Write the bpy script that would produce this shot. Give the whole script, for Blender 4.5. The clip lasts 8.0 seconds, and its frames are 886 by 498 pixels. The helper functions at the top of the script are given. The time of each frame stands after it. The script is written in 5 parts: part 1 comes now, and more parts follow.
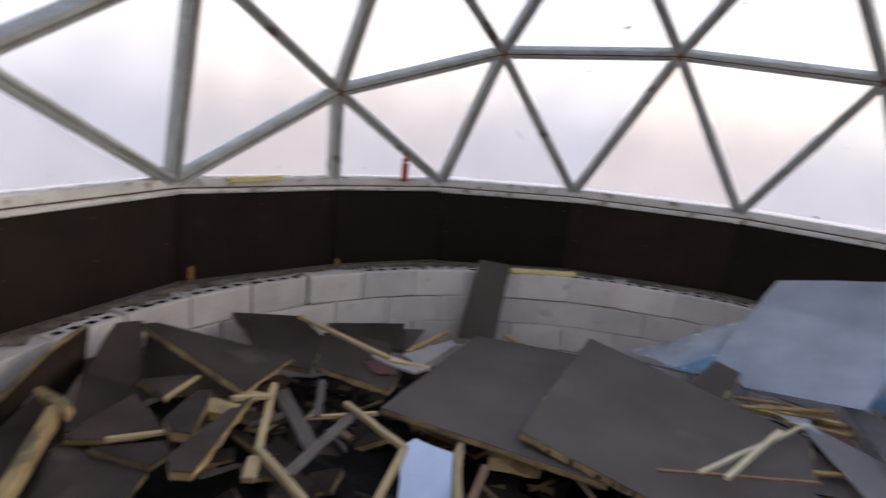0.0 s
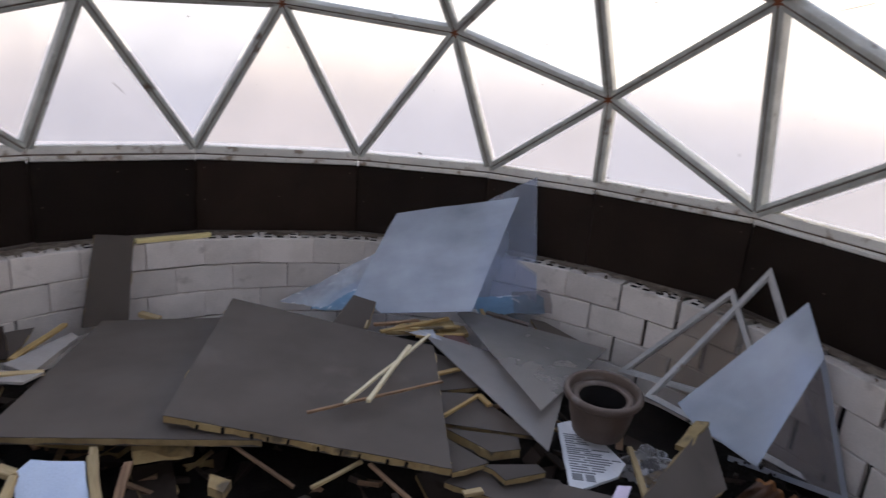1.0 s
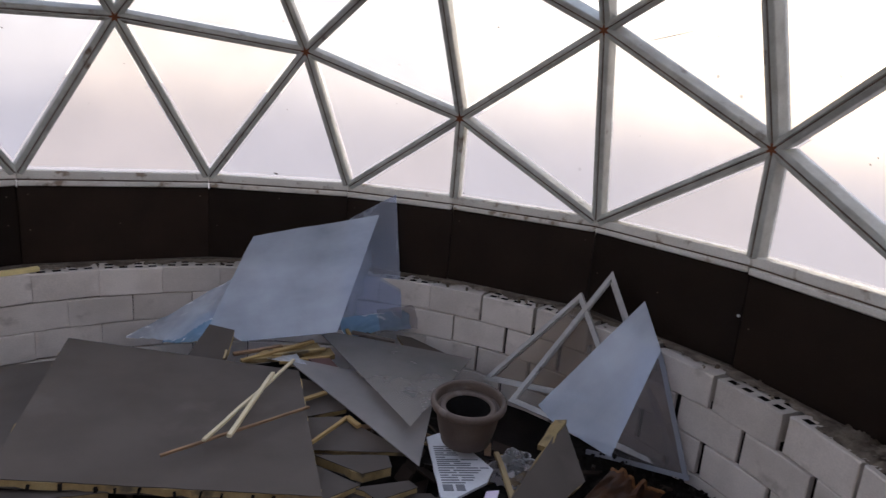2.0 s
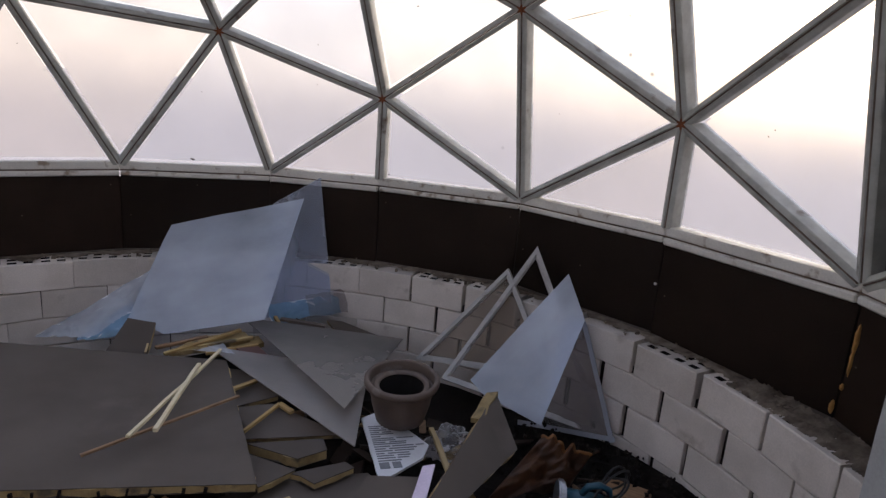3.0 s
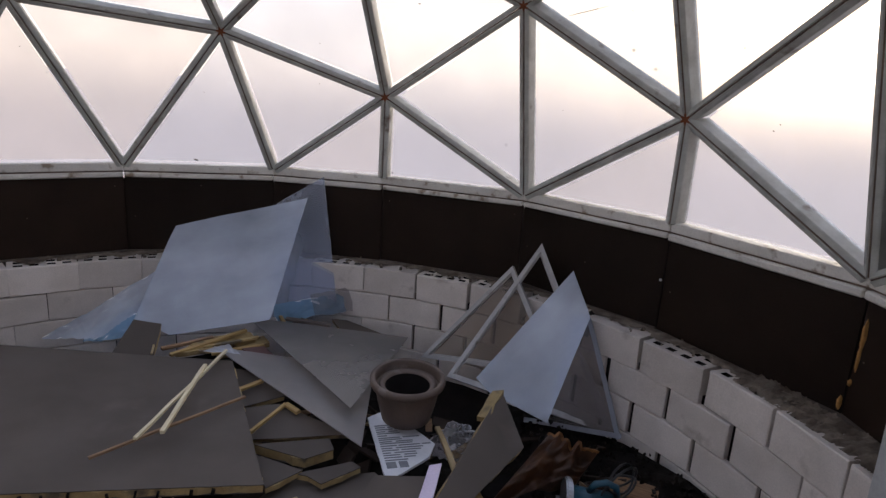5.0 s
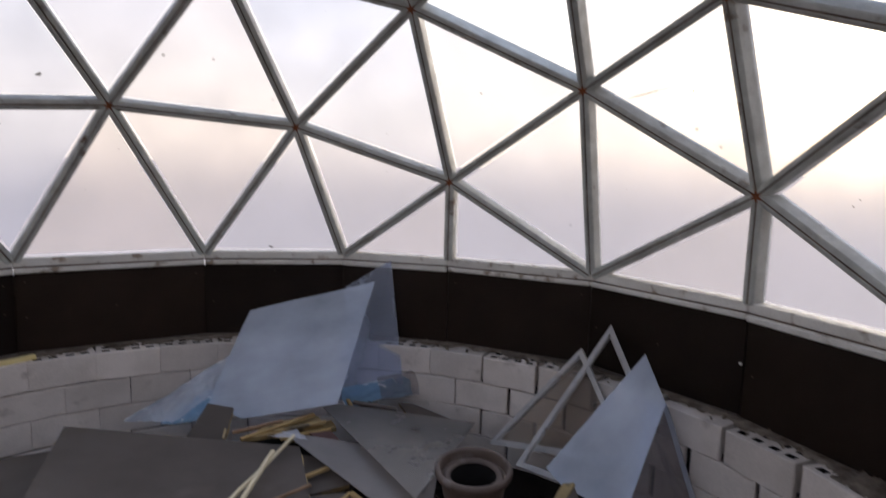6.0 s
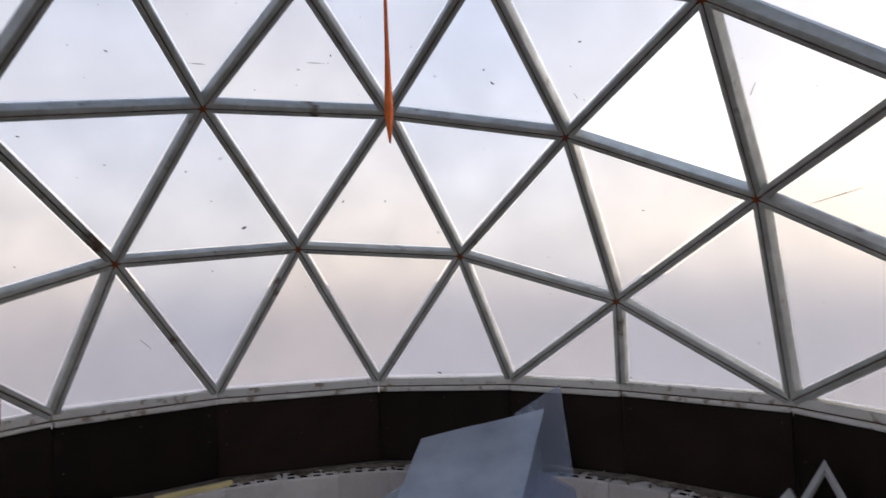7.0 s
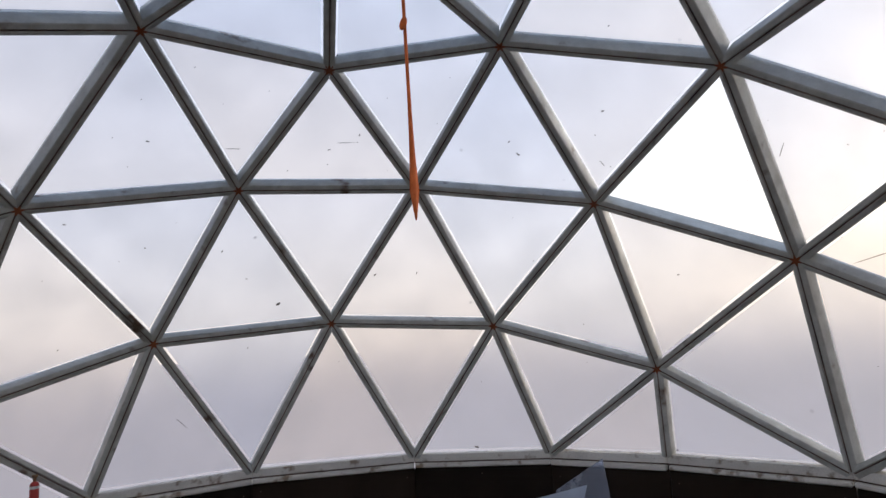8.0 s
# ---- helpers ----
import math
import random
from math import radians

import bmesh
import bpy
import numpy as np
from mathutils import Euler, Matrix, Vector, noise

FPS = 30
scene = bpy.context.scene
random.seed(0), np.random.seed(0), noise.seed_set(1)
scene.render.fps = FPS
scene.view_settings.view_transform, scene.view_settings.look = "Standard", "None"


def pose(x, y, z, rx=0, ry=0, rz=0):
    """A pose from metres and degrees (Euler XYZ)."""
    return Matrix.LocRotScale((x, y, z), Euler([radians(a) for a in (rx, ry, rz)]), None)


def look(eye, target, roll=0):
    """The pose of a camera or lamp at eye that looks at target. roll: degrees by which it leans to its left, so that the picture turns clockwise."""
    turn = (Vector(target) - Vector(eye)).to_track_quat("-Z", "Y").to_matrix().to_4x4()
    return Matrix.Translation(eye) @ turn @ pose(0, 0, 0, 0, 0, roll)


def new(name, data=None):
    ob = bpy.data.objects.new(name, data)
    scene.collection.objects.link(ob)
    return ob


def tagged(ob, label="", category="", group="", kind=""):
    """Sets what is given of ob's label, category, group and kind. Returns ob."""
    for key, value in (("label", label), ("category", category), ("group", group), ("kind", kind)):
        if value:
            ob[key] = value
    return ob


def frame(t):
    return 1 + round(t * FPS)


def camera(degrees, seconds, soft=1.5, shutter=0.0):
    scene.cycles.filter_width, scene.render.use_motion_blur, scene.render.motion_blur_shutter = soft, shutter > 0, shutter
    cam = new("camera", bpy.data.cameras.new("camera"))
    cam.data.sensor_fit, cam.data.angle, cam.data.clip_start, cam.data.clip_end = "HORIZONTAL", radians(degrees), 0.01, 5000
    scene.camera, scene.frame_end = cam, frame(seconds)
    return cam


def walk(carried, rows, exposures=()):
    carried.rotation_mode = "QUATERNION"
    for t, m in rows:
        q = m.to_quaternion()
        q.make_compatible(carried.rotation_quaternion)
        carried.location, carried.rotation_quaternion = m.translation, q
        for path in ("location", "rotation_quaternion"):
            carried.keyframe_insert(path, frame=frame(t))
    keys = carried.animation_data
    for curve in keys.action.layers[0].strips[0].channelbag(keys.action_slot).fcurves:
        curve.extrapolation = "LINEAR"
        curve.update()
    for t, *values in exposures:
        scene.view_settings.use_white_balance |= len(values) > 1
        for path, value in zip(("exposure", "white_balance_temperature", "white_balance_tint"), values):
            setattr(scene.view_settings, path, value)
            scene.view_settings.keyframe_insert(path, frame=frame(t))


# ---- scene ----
cam = camera(71.0, 8.0, soft=1.35, shutter=0.3)
PATH = [
    (0, (-0.352, -2.037, 2.028), (-0.832, -0.153, 1.559), 5.4),
    (0.2, (-0.32, -2.009, 2.053), (-0.461, -0.067, 1.598), 4.7),
    (0.5, (-0.318, -2.007, 2.079), (-0.043, -0.082, 1.613), 3.8),
    (0.7, (-0.281, -2.006, 2.066), (0.112, -0.106, 1.579), 4.8),
    (1, (-0.209, -2.0, 2.064), (0.381, -0.165, 1.531), 4.8),
    (1.5, (-0.185, -2.006, 2.075), (0.633, -0.243, 1.603), 4.8),
    (3, (-0.192, -2.031, 2.054), (0.982, -0.484, 1.578), 4.4),
    (3.5, (-0.171, -2.033, 2.037), (1.021, -0.5, 1.558), 4.0),
    (4, (-0.189, -2.023, 2.056), (1.006, -0.494, 1.572), 4.1),
    (5.5, (-0.186, -2.024, 2.075), (0.921, -0.429, 1.596), 3.2),
    (6, (-0.162, -2.037, 2.116), (0.829, -0.32, 1.853), 1.5),
    (6.5, (-0.176, -2.028, 2.132), (0.567, -0.171, 2.135), 0.9),
    (7, (-0.169, -2.031, 2.192), (0.353, -0.103, 2.294), -1.9),
    (7.5, (-0.104, -2.034, 2.207), (0.235, -0.076, 2.432), -2.5),
    (8, (-0.129, -2.039, 2.236), (0.283, -0.107, 2.549), -3.4),
]
walk(cam, [(t, look(eye, target, roll)) for t, eye, target, roll in PATH],
     exposures=[(0.0, 1.08, 6430, 8), (1.0, 1.08, 6500, 8), (1.7, 1.0, 6600, 9), (3.0, 0.75, 6680, 10), (5.6, 0.74, 6680, 10), (6.6, 0.6, 6440, 8), (8.0, 0.43, 6380, 7)])

# ---- world and sun: a pale evening sky, low veiled sun ----
SUN_AZ, SUN_EL = 70.0, 17.0          # degrees clockwise from +y, degrees up
world = bpy.data.worlds.new("evening_sky")
scene.world = world
world.use_nodes = True
wn, wl = world.node_tree.nodes, world.node_tree.links
sky = wn.new("ShaderNodeTexSky")
sky.sky_type = "NISHITA"
sky.sun_disc = False
sky.sun_elevation = radians(SUN_EL)
sky.sun_rotation = radians(SUN_AZ)
sky.dust_density = 4.0
sky.air_density = 1.0
# thin high cloud: pale all over, warmer just above the horizon, bluer overhead
coord, split = wn.new("ShaderNodeTexCoord"), wn.new("ShaderNodeSeparateXYZ")
wl.new(coord.outputs["Generated"], split.inputs[0])
veil = wn.new("ShaderNodeValToRGB")
for at, col in ((0.0, (0.86, 0.76, 0.71, 1)), (0.09, (1.0, 0.935, 0.89, 1)), (0.3, (0.885, 0.94, 1.0, 1)), (0.6, (0.63, 0.76, 0.98, 1)), (1.0, (0.42, 0.575, 0.91, 1))):
    el = veil.color_ramp.elements.new(at) if 0 < at < 1 else veil.color_ramp.elements[int(at)]
    el.position, el.color = at, col
wl.new(split.outputs[2], veil.inputs[0])
both_sky = wn.new("ShaderNodeMix")
both_sky.data_type = "RGBA"
both_sky.inputs[0].default_value = 0.80
wl.new(veil.outputs[0], both_sky.inputs[7])
bgd = wn["Background"]
bgd.inputs[1].default_value = 1.22
dim = wn.new("ShaderNodeVectorMath")
dim.operation = "SCALE"
dim.inputs["Scale"].default_value = 0.10
wl.new(sky.outputs[0], dim.inputs[0])
wl.new(dim.outputs[0], both_sky.inputs[6])
wl.new(both_sky.outputs[2], bgd.inputs[0])

sun_data = bpy.data.lights.new("sun", "SUN")
sun_data.energy = 0.7
sun_data.angle = radians(25)
sun_data.color = (1.0, 0.93, 0.84)
sun = new("sun", sun_data)
sa, se = radians(SUN_AZ), radians(SUN_EL)
sun.matrix_world = look((20 * math.sin(sa) * math.cos(se), 20 * math.cos(sa) * math.cos(se), 20 * math.sin(se)), (0, 0, 0))


# ---- materials ----
def material(name, base, rough=0.7, metal=0.0, second=None, scale=8.0, amount=0.5, fine=90.0, grain=0.15,
             bump=0.15, stretch=(1, 1, 1), jitter=0.0, spec=0.5, stain=None, stain_scale=2.0, stain_cut=0.58):
    """Painted or raw surface: broad mottling, fine grain, relief, optional stains and tone from piece to piece."""
    m = bpy.data.materials.new(name)
    m.use_nodes = True
    n, l = m.node_tree.nodes, m.node_tree.links
    b = n["Principled BSDF"]
    tc, mp = n.new("ShaderNodeTexCoord"), n.new("ShaderNodeMapping")
    mp.inputs["Scale"].default_value = stretch
    l.new(tc.outputs["Object"], mp.inputs[0])
    info = n.new("ShaderNodeObjectInfo")
    shift = n.new("ShaderNodeVectorMath")
    shift.operation = "MULTIPLY_ADD"
    shift.inputs[1].default_value = (1, 1, 1)
    l.new(mp.outputs[0], shift.inputs[0])
    far = n.new("ShaderNodeMath")
    far.operation = "MULTIPLY"
    far.inputs[1].default_value = 37.0
    l.new(info.outputs["Random"], far.inputs[0])
    l.new(far.outputs[0], shift.inputs[2])
    big, small = n.new("ShaderNodeTexNoise"), n.new("ShaderNodeTexNoise")
    big.inputs["Scale"].default_value, big.inputs["Detail"].default_value = scale, 6
    small.inputs["Scale"].default_value, small.inputs["Detail"].default_value = fine, 3
    for t in (big, small):
        l.new(shift.outputs[0], t.inputs["Vector"])
    mix = n.new("ShaderNodeMix")
    mix.data_type = "RGBA"
    mix.inputs[6].default_value = (*base, 1)
    mix.inputs[7].default_value = (*(second or [c * 0.6 for c in base]), 1)
    ramp = n.new("ShaderNodeMapRange")
    ramp.inputs[1].default_value, ramp.inputs[2].default_value = 0.38, 0.68
    ramp.inputs[4].default_value = amount
    l.new(big.outputs[0], ramp.inputs[0])
    l.new(ramp.outputs[0], mix.inputs[0])
    last = mix.outputs[2]
    if stain:
        st, cut, sm = n.new("ShaderNodeTexNoise"), n.new("ShaderNodeMapRange"), n.new("ShaderNodeMix")
        st.inputs["Scale"].default_value, st.inputs["Detail"].default_value = stain_scale, 8
        l.new(shift.outputs[0], st.inputs["Vector"])
        cut.inputs[1].default_value, cut.inputs[2].default_value = stain_cut, stain_cut + 0.1
        l.new(st.outputs[0], cut.inputs[0])
        sm.data_type = "RGBA"
        sm.inputs[7].default_value = (*stain, 1)
        l.new(cut.outputs[0], sm.inputs[0])
        l.new(last, sm.inputs[6])
        last = sm.outputs[2]
    hsv = n.new("ShaderNodeHueSaturation")
    val = n.new("ShaderNodeMath")
    val.operation = "MULTIPLY_ADD"
    val.inputs[1].default_value, val.inputs[2].default_value = 2 * grain, 1 - grain
    l.new(small.outputs[0], val.inputs[0])
    tone = n.new("ShaderNodeMapRange")
    tone.inputs[3].default_value, tone.inputs[4].default_value = 1 - jitter, 1 + jitter
    l.new(info.outputs["Random"], tone.inputs[0])
    both = n.new("ShaderNodeMath")
    both.operation = "MULTIPLY"
    l.new(val.outputs[0], both.inputs[0])
    l.new(tone.outputs[0], both.inputs[1])
    l.new(both.outputs[0], hsv.inputs["Value"])
    l.new(last, hsv.inputs["Color"])
    l.new(hsv.outputs[0], b.inputs["Base Color"])
    b.inputs["Metallic"].default_value = metal
    b.inputs["Specular IOR Level"].default_value = spec
    rr = n.new("ShaderNodeMapRange")
    rr.inputs[3].default_value, rr.inputs[4].default_value = max(rough - 0.12, 0.02), min(rough + 0.12, 1)
    l.new(big.outputs[0], rr.inputs[0])
    l.new(rr.outputs[0], b.inputs["Roughness"])
    if bump:
        bp = n.new("ShaderNodeBump")
        bp.inputs["Strength"].default_value, bp.inputs["Distance"].default_value = bump, 0.004
        l.new(small.outputs[0], bp.inputs["Height"])
        l.new(bp.outputs[0], b.inputs["Normal"])
    return m


def sheet_plastic(name, tint, clear, haze_scale=3.0, white=0.5, rough=0.35, specks=True, blur=0.0, tones=None, streak=0.0):
    """Weathered clear or milky plastic: part of the light goes straight through, part is scattered."""
    m = bpy.data.materials.new(name)
    m.use_nodes = True
    n, l = m.node_tree.nodes, m.node_tree.links
    n.remove(n["Principled BSDF"])
    out = n["Material Output"]
    tr, tl, df, gl = (n.new("ShaderNodeBsdf" + k) for k in ("Refraction" if blur else "Transparent", "Translucent", "Diffuse", "Glossy"))
    if blur:
        tr.inputs["Roughness"].default_value, tr.inputs["IOR"].default_value = blur, 1.3
    tr.inputs[0].default_value = (*tint, 1)
    if tones:
        # each sheet takes a random tone between the two
        pick, between = n.new("ShaderNodeObjectInfo"), n.new("ShaderNodeMix")
        between.data_type = "RGBA"
        between.inputs[6].default_value, between.inputs[7].default_value = (*tones[0], 1), (*tones[1], 1)
        l.new(pick.outputs["Random"], between.inputs[0])
        l.new(between.outputs[2], tr.inputs[0])
    tl.inputs[0].default_value = (*[c * 0.9 for c in tint], 1)
    df.inputs[0].default_value = (*[c * white for c in tint], 1)
    gl.inputs["Roughness"].default_value = rough
    tc, info = n.new("ShaderNodeTexCoord"), n.new("ShaderNodeObjectInfo")
    nz = n.new("ShaderNodeTexNoise")
    nz.noise_dimensions = "4D"
    nz.inputs["Scale"].default_value, nz.inputs["Detail"].default_value = haze_scale, 6
    l.new(tc.outputs["Object"], nz.inputs["Vector"])
    w = n.new("ShaderNodeMath")
    w.operation = "MULTIPLY"
    w.inputs[1].default_value = 50
    l.new(info.outputs["Random"], w.inputs[0])
    l.new(w.outputs[0], nz.inputs["W"])
    amount = n.new("ShaderNodeMapRange")
    amount.inputs[1].default_value, amount.inputs[2].default_value = 0.3, 0.7
    amount.inputs[3].default_value, amount.inputs[4].default_value = clear + 0.06, clear - 0.08
    l.new(nz.outputs[0], amount.inputs[0])
    scat, body, top = n.new("ShaderNodeMixShader"), n.new("ShaderNodeMixShader"), n.new("ShaderNodeMixShader")
    scat.inputs[0].default_value = 0.5 if blur else 0.7
    l.new(tl.outputs[0], scat.inputs[1])
    l.new(df.outputs[0], scat.inputs[2])
    keep = amount.outputs[0]
    if specks:
        # small dirt specks and scratches, where less light goes through
        dots, cut, less = n.new("ShaderNodeTexVoronoi"), n.new("ShaderNodeMapRange"), n.new("ShaderNodeMath")
        dots.inputs["Scale"].default_value = 3.2
        l.new(tc.outputs["Object"], dots.inputs["Vector"])
        cut.inputs[1].default_value, cut.inputs[2].default_value = 0.02, 0.05
        cut.inputs[3].default_value, cut.inputs[4].default_value = 0.45, 1.0
        l.new(dots.outputs["Distance"], cut.inputs[0])
        less.operation = "MULTIPLY"
        l.new(keep, less.inputs[0])
        l.new(cut.outputs[0], less.inputs[1])
        keep = less.outputs[0]
    if streak:
        # cloudy smears drawn out along the sheet
        smear, pull, less = n.new("ShaderNodeTexNoise"), n.new("ShaderNodeMapping"), n.new("ShaderNodeMapRange")
        pull.inputs["Scale"].default_value, pull.inputs["Rotation"].default_value = (1.0, 2.6, 1.0), (0, 0, 0.9)
        l.new(tc.outputs["Object"], pull.inputs[0])
        l.new(pull.outputs[0], smear.inputs["Vector"])
        smear.inputs["Scale"].default_value, smear.inputs["Detail"].default_value = 1.6, 5
        less.inputs[1].default_value, less.inputs[2].default_value = 0.3, 0.7
        less.inputs[3].default_value, less.inputs[4].default_value = 1 + 0.5 * streak, 1 - 0.5 * streak
        l.new(smear.outputs[0], less.inputs[0])
        mul = n.new("ShaderNodeMath")
        mul.operation = "MULTIPLY"
        mul.use_clamp = True
        l.new(keep, mul.inputs[0])
        l.new(less.outputs[0], mul.inputs[1])
        keep = mul.outputs[0]
    l.new(keep, body.inputs[0])
    l.new(scat.outputs[0], body.inputs[1])
    l.new(tr.outputs[0], body.inputs[2])
    fr = n.new("ShaderNodeFresnel")
    fr.inputs[0].default_value = 1.4 if blur else 1.25
    l.new(fr.outputs[0], top.inputs[0])
    l.new(body.outputs[0], top.inputs[1])
    l.new(gl.outputs[0], top.inputs[2])
    l.new(top.outputs[0], out.inputs[0])
    return m


PAINT = material("old_white_paint", (0.50, 0.505, 0.465), 0.5, second=(0.33, 0.32, 0.285), scale=9, amount=0.7, fine=60, grain=0.12,
                 stretch=(1, 1, 1), jitter=0.08, stain=(0.13, 0.075, 0.045), stain_scale=6.0, stain_cut=0.63)
FRAMEPAINT = material("greyed_white_paint", (0.44, 0.42, 0.40), 0.6, second=(0.33, 0.31, 0.29), scale=9, amount=0.7, fine=60, grain=0.14,
                      stain=(0.2, 0.16, 0.13), stain_scale=8.0, stain_cut=0.62)
SEAMWOOD = material("rust_stained_batten", (0.2, 0.145, 0.11), 0.85, second=(0.06, 0.036, 0.025), scale=6, amount=0.9, fine=90, grain=0.3, bump=0.3)
SILL = material("sill_white_paint", (0.72, 0.69, 0.63), 0.55, second=(0.54, 0.5, 0.44), scale=5, amount=0.6, jitter=0.06,
                stain=(0.3, 0.23, 0.17), stain_scale=11, stain_cut=0.58)
RUST = material("rusty_steel", (0.26, 0.075, 0.022), 0.8, 0.1, second=(0.1, 0.04, 0.022), scale=30, fine=200, grain=0.3, bump=0.3)
PANE = sheet_plastic("milky_pane", (0.97, 0.98, 1.0), 0.84, blur=0.36, tones=((0.925, 0.945, 0.985), (1.0, 0.972, 0.945)))
PHENOL = material("brown_film_plywood", (0.0205, 0.0125, 0.0086), 0.55, second=(0.0135, 0.0078, 0.0052), scale=3, amount=0.8, fine=220, grain=0.12,
                  bump=0.05, jitter=0.35, stain=(0.036, 0.024, 0.017), stain_scale=2.0, stain_cut=0.66, spec=0.16)
BLOCK = material("aerated_block", (0.67, 0.60, 0.54), 0.95, second=(0.53, 0.47, 0.415), scale=5, amount=0.7, fine=120, grain=0.16, bump=0.45,
                 jitter=0.13, stain=(0.45, 0.39, 0.34), stain_scale=6, stain_cut=0.63, spec=0.2)
MORTAR = material("grey_mortar", (0.23, 0.185, 0.145), 0.95, second=(0.075, 0.055, 0.04), scale=12, amount=0.9, fine=70, grain=0.3, bump=0.8, spec=0.2)
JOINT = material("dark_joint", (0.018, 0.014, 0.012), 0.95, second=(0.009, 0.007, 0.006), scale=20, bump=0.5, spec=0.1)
RENDER_COAT = material("cement_render", (0.42, 0.42, 0.41), 0.95, second=(0.33, 0.33, 0.32), scale=4, amount=0.8, fine=90, grain=0.15, bump=0.4)
# dark soil, taken near black to stand for shade between the heap's pieces
SOIL = material("shade_dark_soil", (0.011, 0.008, 0.0065), 0.95, second=(0.005, 0.004, 0.0034), scale=6, amount=0.9, fine=50, grain=0.4, bump=1.0, spec=0.15)
FIELD = material("pale_field", (0.63, 0.53, 0.465), 0.95, second=(0.53, 0.435, 0.375), scale=0.05, amount=0.8, fine=0.6, grain=0.15, bump=0.0, spec=0.1)
LAMINATE = material("grey_brown_laminate", (0.082, 0.065, 0.0525), 0.7, second=(0.065, 0.051, 0.041), scale=3, amount=0.8, fine=260, grain=0.08,
                    bump=0.06, jitter=0.14, stain=(0.1, 0.08, 0.066), stain_scale=2.2, stain_cut=0.62, spec=0.25)
# browner facing, darkened further to stand for shade in the heap's gaps
SHADEDLAM = material("shaded_brown_laminate", (0.05, 0.0345, 0.025), 0.75, second=(0.03, 0.02, 0.0145), scale=4, amount=0.9, fine=200, grain=0.14,
                   bump=0.12, jitter=0.3, stain=(0.08, 0.058, 0.044), stain_scale=3, stain_cut=0.62, spec=0.2)
FOAM = material("yellow_foam", (0.34, 0.24, 0.105), 0.9, second=(0.2, 0.125, 0.05), scale=10, amount=0.8, fine=160, grain=0.25, bump=0.6, jitter=0.25,
                stain=(0.1, 0.075, 0.045), stain_scale=7, stain_cut=0.55)
BATTEN = material("pale_softwood", (0.4, 0.29, 0.145), 0.75, second=(0.27, 0.19, 0.09), scale=10, amount=0.7, fine=120, grain=0.2, bump=0.2,
                  stretch=(1, 9, 9), jitter=0.12)
PALELATH = material("planed_pale_lath", (0.6, 0.51, 0.33), 0.65, second=(0.46, 0.36, 0.2), scale=10, amount=0.7, fine=120, grain=0.15, bump=0.2,
                    stretch=(1, 9, 9), jitter=0.08)
OLDWOOD = material("weathered_wood", (0.25, 0.145, 0.075), 0.8, second=(0.13, 0.072, 0.04), scale=9, amount=0.8, fine=120, grain=0.25, bump=0.3,
                   stretch=(1, 9, 9), jitter=0.2)

GREYWOOD = material("grey_weathered_wood", (0.12, 0.093, 0.073), 0.85, second=(0.065, 0.05, 0.04), scale=9, amount=0.8, fine=120, grain=0.25, bump=0.3,
                    stretch=(1, 9, 9), jitter=0.2)
GRIME = material("pane_grime", (0.3, 0.28, 0.27), 0.9, second=(0.16, 0.14, 0.13), scale=20)
YELLOWWOOD = material("yellow_stained_wood", (0.36, 0.235, 0.085), 0.75, second=(0.2, 0.115, 0.04), scale=9, amount=0.8, fine=120, grain=0.2, bump=0.2,
                      stretch=(1, 9, 9), jitter=0.15)
YELLOWPAINT = material("pale_yellow_paint", (0.78, 0.64, 0.3), 0.6, second=(0.62, 0.48, 0.2), scale=9, amount=0.6, stretch=(1, 6, 6))
MILKY = sheet_plastic("milky_sheet", (0.89, 0.93, 1.0), 0.66, haze_scale=2.5, white=0.95, rough=0.4, specks=False, streak=0.16)
THIN = sheet_plastic("thin_milky_sheet", (0.86, 0.90, 1.0), 0.76, haze_scale=2.5, white=0.85, rough=0.4, specks=False, streak=0.2)
PALEHAZE = sheet_plastic("pale_hazy_sheet", (0.92, 0.86, 0.82), 0.6, haze_scale=3, white=0.34, rough=0.3, specks=False)
# clearer than the panes, for the added bright outline at their rims
EDGE = sheet_plastic("clear_halo_strip", (0.99, 0.99, 1.0), 0.93, haze_scale=6, white=0.9, rough=0.2, specks=False)
HAZY = sheet_plastic("hazy_sheet", (0.92, 0.86, 0.80), 0.70, haze_scale=4, white=0.33, rough=0.3, specks=False)
CLEAR = sheet_plastic("clear_film", (0.86, 0.82, 0.81), 0.68, haze_scale=5, white=0.34, rough=0.45, specks=False)
VEIL = sheet_plastic("thin_veil_film", (0.84, 0.90, 1.0), 0.6, haze_scale=6, white=0.8, rough=0.4, specks=False, streak=0.6)
BLUEFILM = sheet_plastic("blue_film", (0.42, 0.66, 0.86), 0.55, haze_scale=4, white=0.75, rough=0.5, specks=False)
BLUEFOAM = material("pale_blue_foam", (0.62, 0.7, 0.84), 0.85, second=(0.5, 0.58, 0.74), scale=7, fine=120, grain=0.1, bump=0.4)
LILAC = material("lilac_plastic", (0.58, 0.48, 0.58), 0.5, scale=6, amount=0.3)
REDBOARD = material("dark_red_board", (0.085, 0.035, 0.027), 0.7, scale=8)
PALEBOARD = material("pale_weathered_board", (0.28, 0.245, 0.22), 0.8, second=(0.24, 0.21, 0.19), scale=8, amount=0.8, fine=90, grain=0.2, bump=0.2)
FOIL = material("white_printed_facing", (0.58, 0.57, 0.58), 0.5, second=(0.46, 0.45, 0.46), scale=7, amount=0.6, fine=60, grain=0.08, bump=0.2)
INK = material("grey_print", (0.17, 0.17, 0.18), 0.6, scale=30, amount=0.5)
